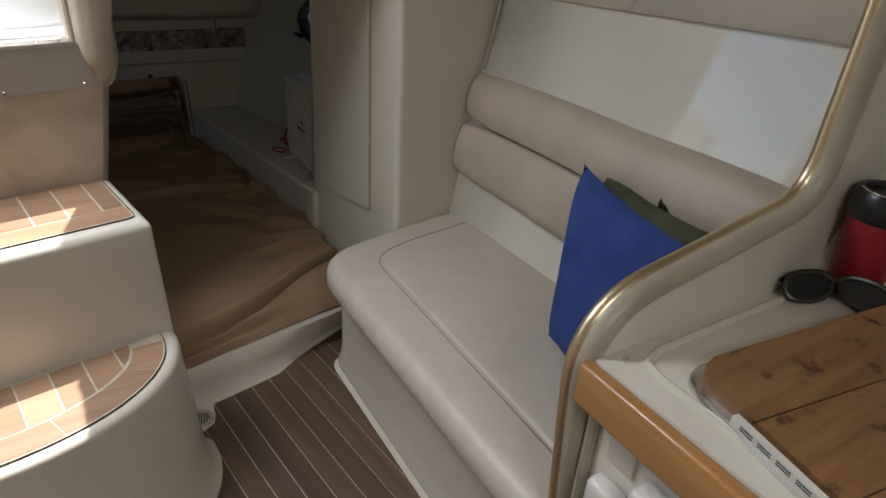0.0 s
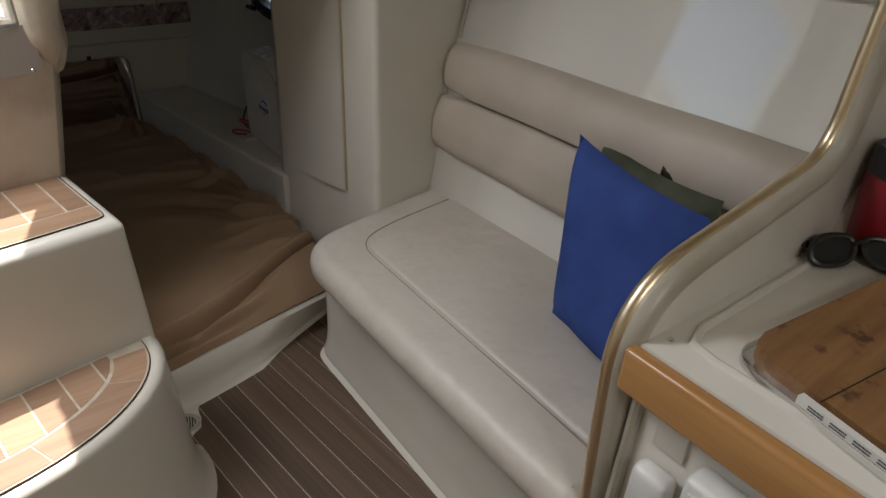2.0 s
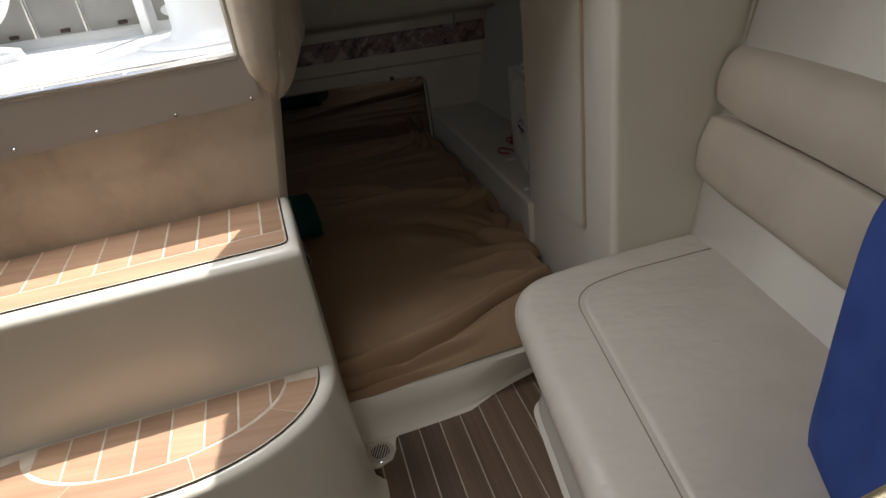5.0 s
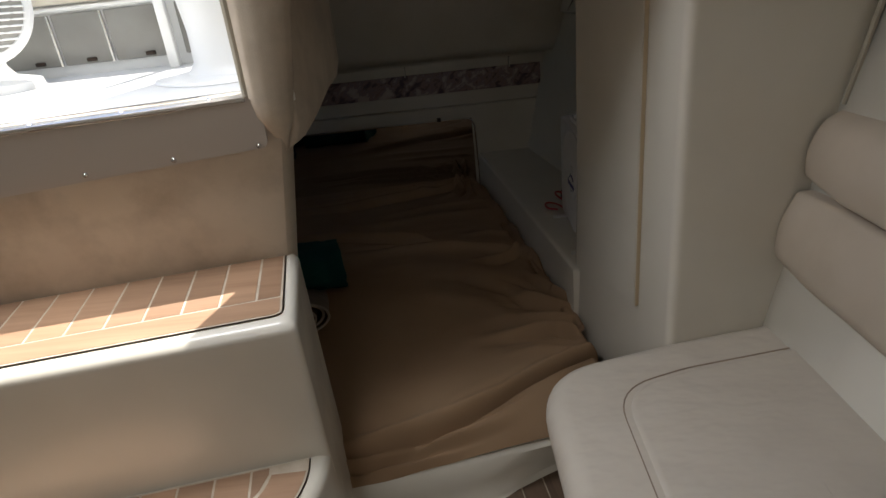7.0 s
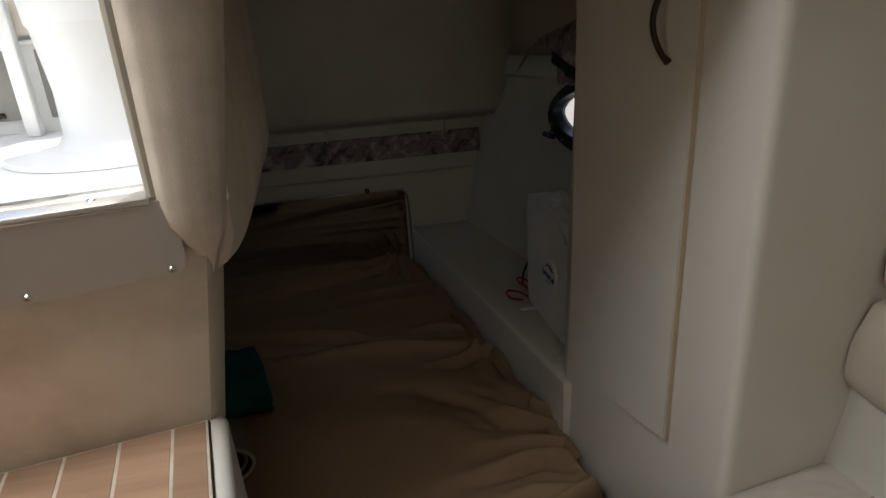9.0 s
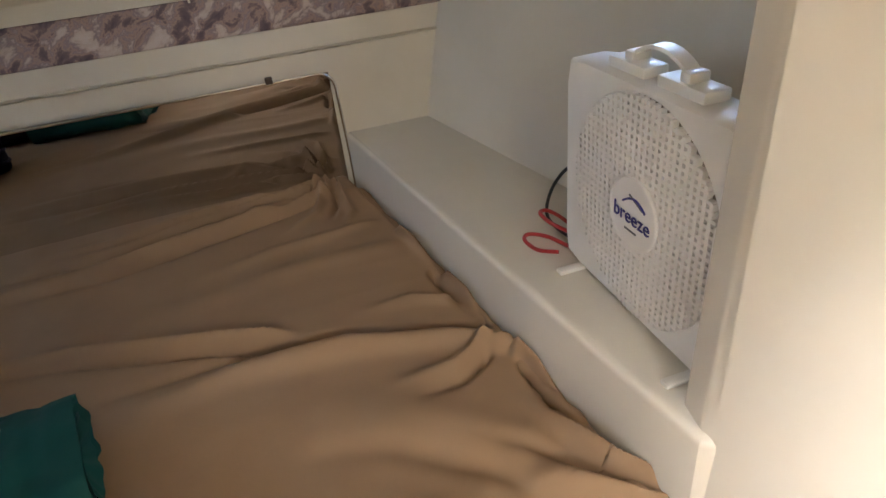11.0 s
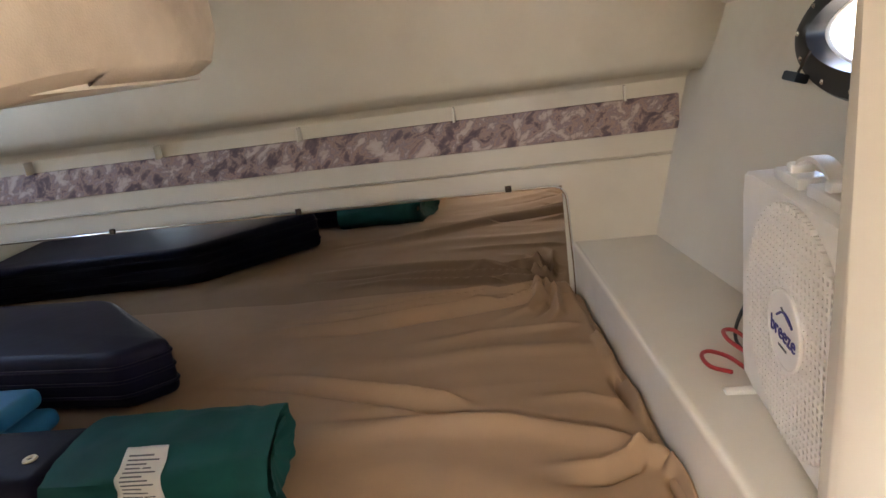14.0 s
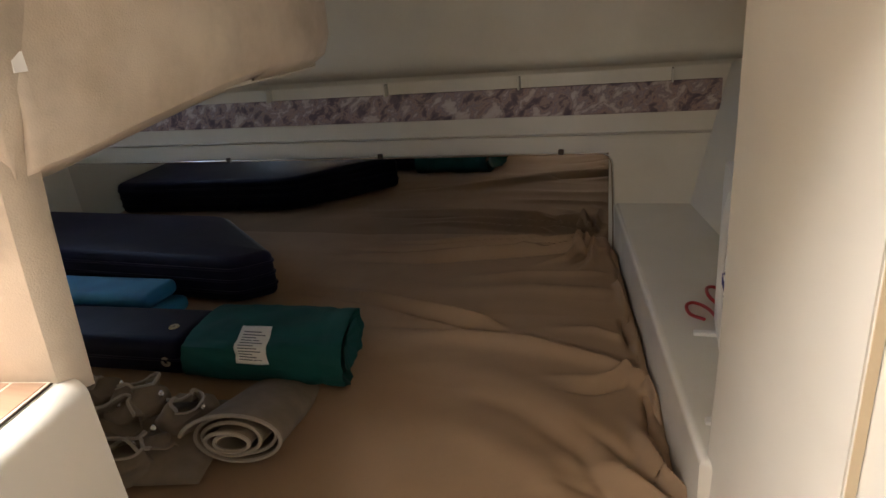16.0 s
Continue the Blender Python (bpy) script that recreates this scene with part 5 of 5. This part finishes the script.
top_c = thing("boat_cushion", "dark navy glossy vinyl boat cushion on the berth", "cushion", "stacked cushions")
op = rounded([(-1.34, 2.70), (-0.21, 2.655), (-0.125, 2.735), (-0.50, 3.04), (-1.34, 3.07)], [0.03, 0.035, 0.03, 0.06, 0.03], 6)
part("cover", cushion_mesh(op, 0.313, 0.452, 0.024), NAVY, top_c)
for z in (0.348, 0.383, 0.418):
    part("seam", tube([(*p, z) for p in op], 0.005, 6, closed=True), NAVY, top_c)
FM = pose(-0.36, 2.535, 0, 0, 0, 4)
slab_cushion((-0.85, -0.04, 0.306), (0.0, 0.10, 0.352), 0.02, FM, CYAN, "foam_pad", "bright blue foam pad between the cushions", "pad", "blue pads")
slab_cushion((-0.9, -0.03, 0.356), (-0.03, 0.10, 0.402), 0.02, FM @ pose(0, 0, 0, 0, 0, -2), CYAN, "foam_pad", "bright blue foam pad between the cushions", "pad", "blue pads")
NM = pose(-0.10, 2.36, 0, 0, 0, 3)
nav = slab_cushion((-1.0, -0.06, 0.303), (-0.02, 0.125, 0.398), 0.03, NM, NAVY, "boat_cushion", "dark navy vinyl boat cushion with brass grommets", "cushion", "stacked cushions", ribs=1)
BRASS = mat("brass_grommet", (0.5, 0.42, 0.3), 0.3, 1.0)
for m in (NM @ pose(-0.085, 0.012, 0.398), NM @ pose(-0.07, -0.060, 0.345, 90, 0, 0)):
    part("grommet", lathe([(0.005, 0), (0.006, 0.003), (0.011, 0.003), (0.013, 0)], 20, m=m), BRASS, nav, "brass grommet")

# teal bag, rolled into a flat bundle beside the cushion
teal = thing("teal_bag", "rolled teal nylon bag with a white care label", "bag")
TM = pose(-0.115, 2.405, 0.352, 0, 0, 3)
BAG_L, BAG_W, BAG_H = 0.374, 0.122, 0.062


def bagf(u, v, grow=0.0):
    """u along the bundle, v round it from the front over the top."""
    a = 2 * math.pi * v
    c0, s0 = math.cos(a), math.sin(a)
    k = abs(c0) ** 0.8 * (1 if c0 > 0 else -1)
    q = abs(s0) ** 0.8 * (1 if s0 > 0 else -1)
    dent = 0.006 * noise.noise(Vector((u * 4, 2 * c0, 2 * s0))) + 0.004 * noise.noise(Vector((u * 9, 5 * c0, 5 * s0)))
    dent += 0.005 * math.exp(-((s0 - 0.55 - 0.25 * u) / 0.10) ** 2) * (c0 > 0) - 0.004 * math.exp(-((u - 0.86) / 0.03) ** 2)
    slant = -0.05 * u * k * 0.5
    return TM @ Vector((BAG_L * u - slant + 0.008 * noise.noise(Vector((c0 * 3, s0 * 3, 4))) * u, -(BAG_W + dent + grow) * k, (BAG_H + 0.8 * dent + grow) * q))


part("body", surface(bagf, 44, 64), TEAL, teal)


def bag_end(turn, depth):
    """The rolled layers at the open end: a lip that turns inwards."""
    def fn(u, v):
        p, c0 = bagf(1.0, v), TM @ Vector((BAG_L - depth, 0.012, 0.004))
        return p.lerp(c0, turn + u * 0.55) - TM.to_3x3() @ Vector((depth * math.sin(u * math.pi / 2), 0, 0))
    return fn


part("end_fold", surface(bag_end(0.0, 0.035), 8, 64), TEAL, teal, "tucked teal end")
part("inner_fold", surface(bag_end(0.30, 0.012), 8, 64), TEAL, teal, "inner layer of the rolled bag")


def label_at(u, v, lift):
    return bagf((0.126 + 0.074 * u + 0.012 * (1 - v)) / BAG_L, 0.025 + 0.18 * v, 0.0025 + 0.006 * max(0.0, v - 0.75) + lift)


lab = thick(part("care_label", surface(lambda u, v: label_at(u, v, 0.0), 10, 16), PAPER, teal, "curled white care label with grey print"), 0.0006)
for k in range(11):
    v0, w = 0.10 + 0.075 * k, 0.72 - 0.13 * (k * 7 % 3)
    part("print_bar", surface(lambda u, v: label_at(0.12 + w * u, v0 + 0.028 * v, 0.0008), 4, 1), INK, lab)

# khaki canvas cover, rolled and crumpled
canvas = thing("canvas_cover", "crumpled khaki canvas cover rolled up with snap fasteners", "canvas cover")
spiral = []
for k in range(150):
    a = 2 * math.pi * k / 34 + 0.6
    r = 0.018 + 0.0078 * k / 18
    spiral.append((r * 1.25 * math.cos(a), r * 0.62 * math.sin(a)))
KM = pose(0.165, 2.085, 0.338, 0, 0, -42)


def rollf(u, v):
    k = v * (len(spiral) - 1)
    i = min(int(k), len(spiral) - 2)
    p = Vector(spiral[i]).lerp(Vector(spiral[i + 1]), k - i)
    cone = 1 - 0.18 * u
    wob = 0.008 * noise.noise(Vector((u * 3, v * 8, 0)))
    return KM @ Vector((-0.30 * u + 0.02 * math.sin(7 * v) * (1 - u), p.x * cone + wob, p.y * cone + 0.6 * wob))


KM = KM @ pose(0, 0, 0, 0, -14, -40)
thick(part("roll", surface(rollf, 16, 130), KHAKI, canvas), 0.0035)
part("hem", tube([rollf(0.0, k / 130) for k in range(131)], 0.0042, 6), HEM, canvas, "pale hem tape on the rolled edge")


def mound(u, v):
    x, y = (u - 0.5) * 2, (v - 0.5) * 2
    b = max(0, 1 - (x * x) ** 1.5) * max(0, 1 - (y * y) ** 1.5)
    f = noise.noise(Vector((x * 2.2, y * 2.2, 3.1))) * 0.6 + noise.noise(Vector((x * 4.5, y * 4.5, 5.5))) * 0.3
    return pose(-0.14, 2.085, 0.285, 0, 0, 14) @ Vector((x * 0.24, y * 0.13, b ** 0.5 * 0.034 * (1 + 0.7 * f)))


part("crumpled_fold", surface(mound, 60, 44), KHAKI, canvas)


def ribbon(path, width, lean, name="fold"):
    """A strip of canvas on edge, buckled, with a hem along its upper border."""
    pts = spline(path, 10)
    n = len(pts) - 1
    seed = path[0][0] * 31 + path[0][1] * 17

    def fn(u, v):
        k = u * n
        i = min(int(k), n - 1)
        p = pts[i].lerp(pts[i + 1], k - i)
        t = (pts[i + 1] - pts[i]).normalized()
        side = Vector((t.y, -t.x, 0)).normalized()
        w = width * (0.8 + 0.35 * noise.noise(Vector((u * 4, seed, 0))))
        buckle = 0.30 * math.sin(3.4 * v + 5 * u + seed) + 0.45 * noise.noise(Vector((u * 5, v * 2.2, seed)))
        sag = 0.012 * noise.noise(Vector((u * 7, v * 3, seed + 4)))
        return p + Vector((0, 0, 1)) * (w * (v - 0.35 * lean * v * v) + sag) + side * w * (lean * v * v + buckle * v)
    r = part(name, surface(fn, n, 12), KHAKI, canvas)
    thick(r, 0.003)
    part("hem", tube([fn(k / n, 1.0) for k in range(n + 1)], 0.0042, 6, flat=0.7), HEM, r, "pale hem tape")
    p = fn(0.55, 0.62)
    part("snap", lathe([(0, 0.004), (0.004, 0.0035), (0.0075, 0.0)], 14, m=Matrix.Translation(p + Vector((0.004, -0.006, 0.004))) @ pose(0, 0, 0, 55, 0, 0)), CHROME, r, "chrome snap fastener")


ribbon([(-0.36, 2.13, 0.30), (-0.30, 2.20, 0.31), (-0.22, 2.20, 0.31), (-0.20, 2.13, 0.305), (-0.26, 2.08, 0.30)], 0.085, 0.5)
ribbon([(-0.19, 2.18, 0.31), (-0.12, 2.22, 0.315), (-0.06, 2.18, 0.315), (-0.10, 2.11, 0.31), (-0.17, 2.10, 0.305)], 0.085, 0.6)
ribbon([(-0.05, 2.21, 0.31), (0.02, 2.22, 0.315), (0.06, 2.17, 0.31), (0.01, 2.10, 0.305), (-0.05, 2.12, 0.305)], 0.075, 0.7)
ribbon([(-0.20, 2.06, 0.29), (-0.12, 2.07, 0.30), (-0.03, 2.07, 0.30), (0.03, 2.02, 0.29), (-0.02, 1.97, 0.285)], 0.075, 0.6)
ribbon([(-0.32, 2.03, 0.29), (-0.23, 2.02, 0.295), (-0.15, 2.00, 0.29), (-0.14, 1.95, 0.285)], 0.07, 0.6)
ribbon([(-0.28, 2.16, 0.31), (-0.20, 2.12, 0.315), (-0.13, 2.15, 0.315), (-0.06, 2.10, 0.31)], 0.07, 0.4)
ribbon([(-0.10, 2.04, 0.295), (-0.03, 2.10, 0.30), (0.04, 2.08, 0.30)], 0.06, 0.8)

# ---- cockpit seen through the opening ----
locks = thing("cockpit_lockers", "grey cockpit locker doors with steel piano hinges", "locker")
LY = 2.336
part("frame", box((-1.0, LY + 0.009, SILL - 0.008), (0.28, LY + 0.034, 1.30), 0.004), DECK, locks)
for x0, x1 in ((-0.605, -0.392), (-0.381, -0.246), (-0.235, -0.080)):
    dr = part("door", box((x0, LY, 1.086), (x1, LY + 0.01, 1.221), 0.004, 2), GREYP, locks, "grey locker door")
    part("hinge", tube([(x1 + 0.004, LY - 0.002, 1.087), (x1 + 0.004, LY - 0.002, 1.220)], 0.004, 8), STEEL, dr, "steel hinge")
    part("latch", box((x1 - 0.07, LY - 0.007, 1.092), (x1 - 0.042, LY + 0.001, 1.103), 0.003, 2), BRONZE, dr)
part("side_panel", box((-0.040, LY, 1.086), (0.27, LY + 0.01, 1.221), 0.004, 2), GREYP, locks, "grey panel with a round deck fitting")
part("top_rail", box((-1.0, LY - 0.004, 1.228), (0.28, LY + 0.012, 1.239), 0.004, 2), DECK, locks)
part("cushion", box((-1.0, LY - 0.02, 1.245), (0.28, LY + 0.03, 1.34), 0.02, 3), LINER, locks, "cream cushion edge above the lockers")
part("deck_fitting", lathe([(0.0, 0.004), (0.008, 0.004), (0.010, 0.007), (0.0155, 0.007), (0.018, 0.0)], 28, m=pose(0.000, LY, 1.168, 90, 0, 0)), CHROME, locks, "round chrome deck fitting")
part("speaker_well", lathe([(0.0, 0.002), (0.022, 0.003), (0.026, 0.0)], 28, m=pose(0.004, LY, 1.112, 90, 0, 0) @ Matrix.Diagonal((1, 0.62, 1, 1))), DECK, locks)
post = thing("table_leg", "white painted cockpit table leg", "table leg")
part("tube", box((-0.075, 2.285, SILL - 0.006), (-0.048, 2.31, 1.9), 0.004, 2), DECK, post)
ped = thing("helm_seat_pedestal", "white moulded helm seat pedestal with a flared foot", "seat pedestal")
part("column", lathe([(0.150, 0.0), (0.140, 0.01), (0.126, 0.03), (0.124, 0.10), (0.134, 0.2), (0.138, 0.205), (0.139, 0.21), (0.165, 0.6), (0.175, 0.85)], 40, m=pose(0.185, 2.13, SILL - 0.006)), DECK, ped)
# thin white disc standing in for the pedestal's oval shadow on the sole
part("foot", lathe([(0.0, 0.006), (0.185, 0.006), (0.19, 0.0)], 40, m=pose(0.165, 2.09, SILL - 0.005)), DECK, ped)
dfan = thing("desk_fan", "white desk fan standing on the cockpit sole", "fan")
DF = pose(-0.47, 2.15, 1.265, 80, 0, 28)
part("guard", lathe([(0.0, 0.035), (0.05, 0.034), (0.10, 0.026), (0.128, 0.006), (0.130, -0.01)], 36, m=DF), GREYP, dfan)
part("ring", tube([DF @ Vector((0.13 * math.cos(2 * math.pi * i / 40), 0.13 * math.sin(2 * math.pi * i / 40), 0.0)) for i in range(40)], 0.014, 8, closed=True), DECK, dfan)
for k in range(-8, 9):
    x = 0.0145 * k
    h = math.sqrt(0.126 ** 2 - x * x)
    part("slat", tube([DF @ Vector((s * h, x, 0.040 * (1 - (s * h) ** 2 / 0.018 - x * x / 0.018) + 0.006)) for s in [j / 6 - 1 for j in range(13)]], 0.0028, 5), DECK, dfan)
part("stand", lathe([(0.11, 0.0), (0.105, 0.02), (0.05, 0.035), (0.035, 0.06), (0.04, 0.16), (0.0, 0.18)], 28, m=pose(-0.485, 2.185, SILL - 0.006)), DECK, dfan)

# ---- outside: water and a dock by the portlight ----
WATER = mat("harbour_water", (0.05, 0.09, 0.1), 0.12)
bump(WATER, 2.0, 0.4, 0.05)
tagged(place("water", box((-60, -60, -0.75), (60, 60, -0.7)), WATER, smooth=False), "harbour water round the boat", "water", kind="structure")
DOCKW = mat("weathered_dock_wood", (0.4, 0.36, 0.3), 0.8)
wood(DOCKW, (0.17, 0.15, 0.125), (0.27, 0.245, 0.21), (2, 20, 20), 1.5)
dock = tagged(place("dock", box((1.62, -3, 0.0), (9, 12, 0.08)), DOCKW, smooth=False), "weathered grey plank dock beside the boat", "dock", kind="structure")
for k in range(36):
    part("board", box((-2.3, 0.16 * k, 0.155), (6, 0.16 * k + 0.132, 0.195), 0.004, 1, m=pose(3.5, 2.2, 0, 0, 0, -37)), DOCKW, dock, smooth=False)
YEL = mat("yellow_dock_box_paint", (0.6, 0.42, 0.08), 0.5)
dbx = thing("dock_box", "yellow painted box standing on the dock", "box")
part("body", box((2.35, 4.9, 0.195), (2.65, 5.3, 0.29), 0.03, 2), YEL, dbx)
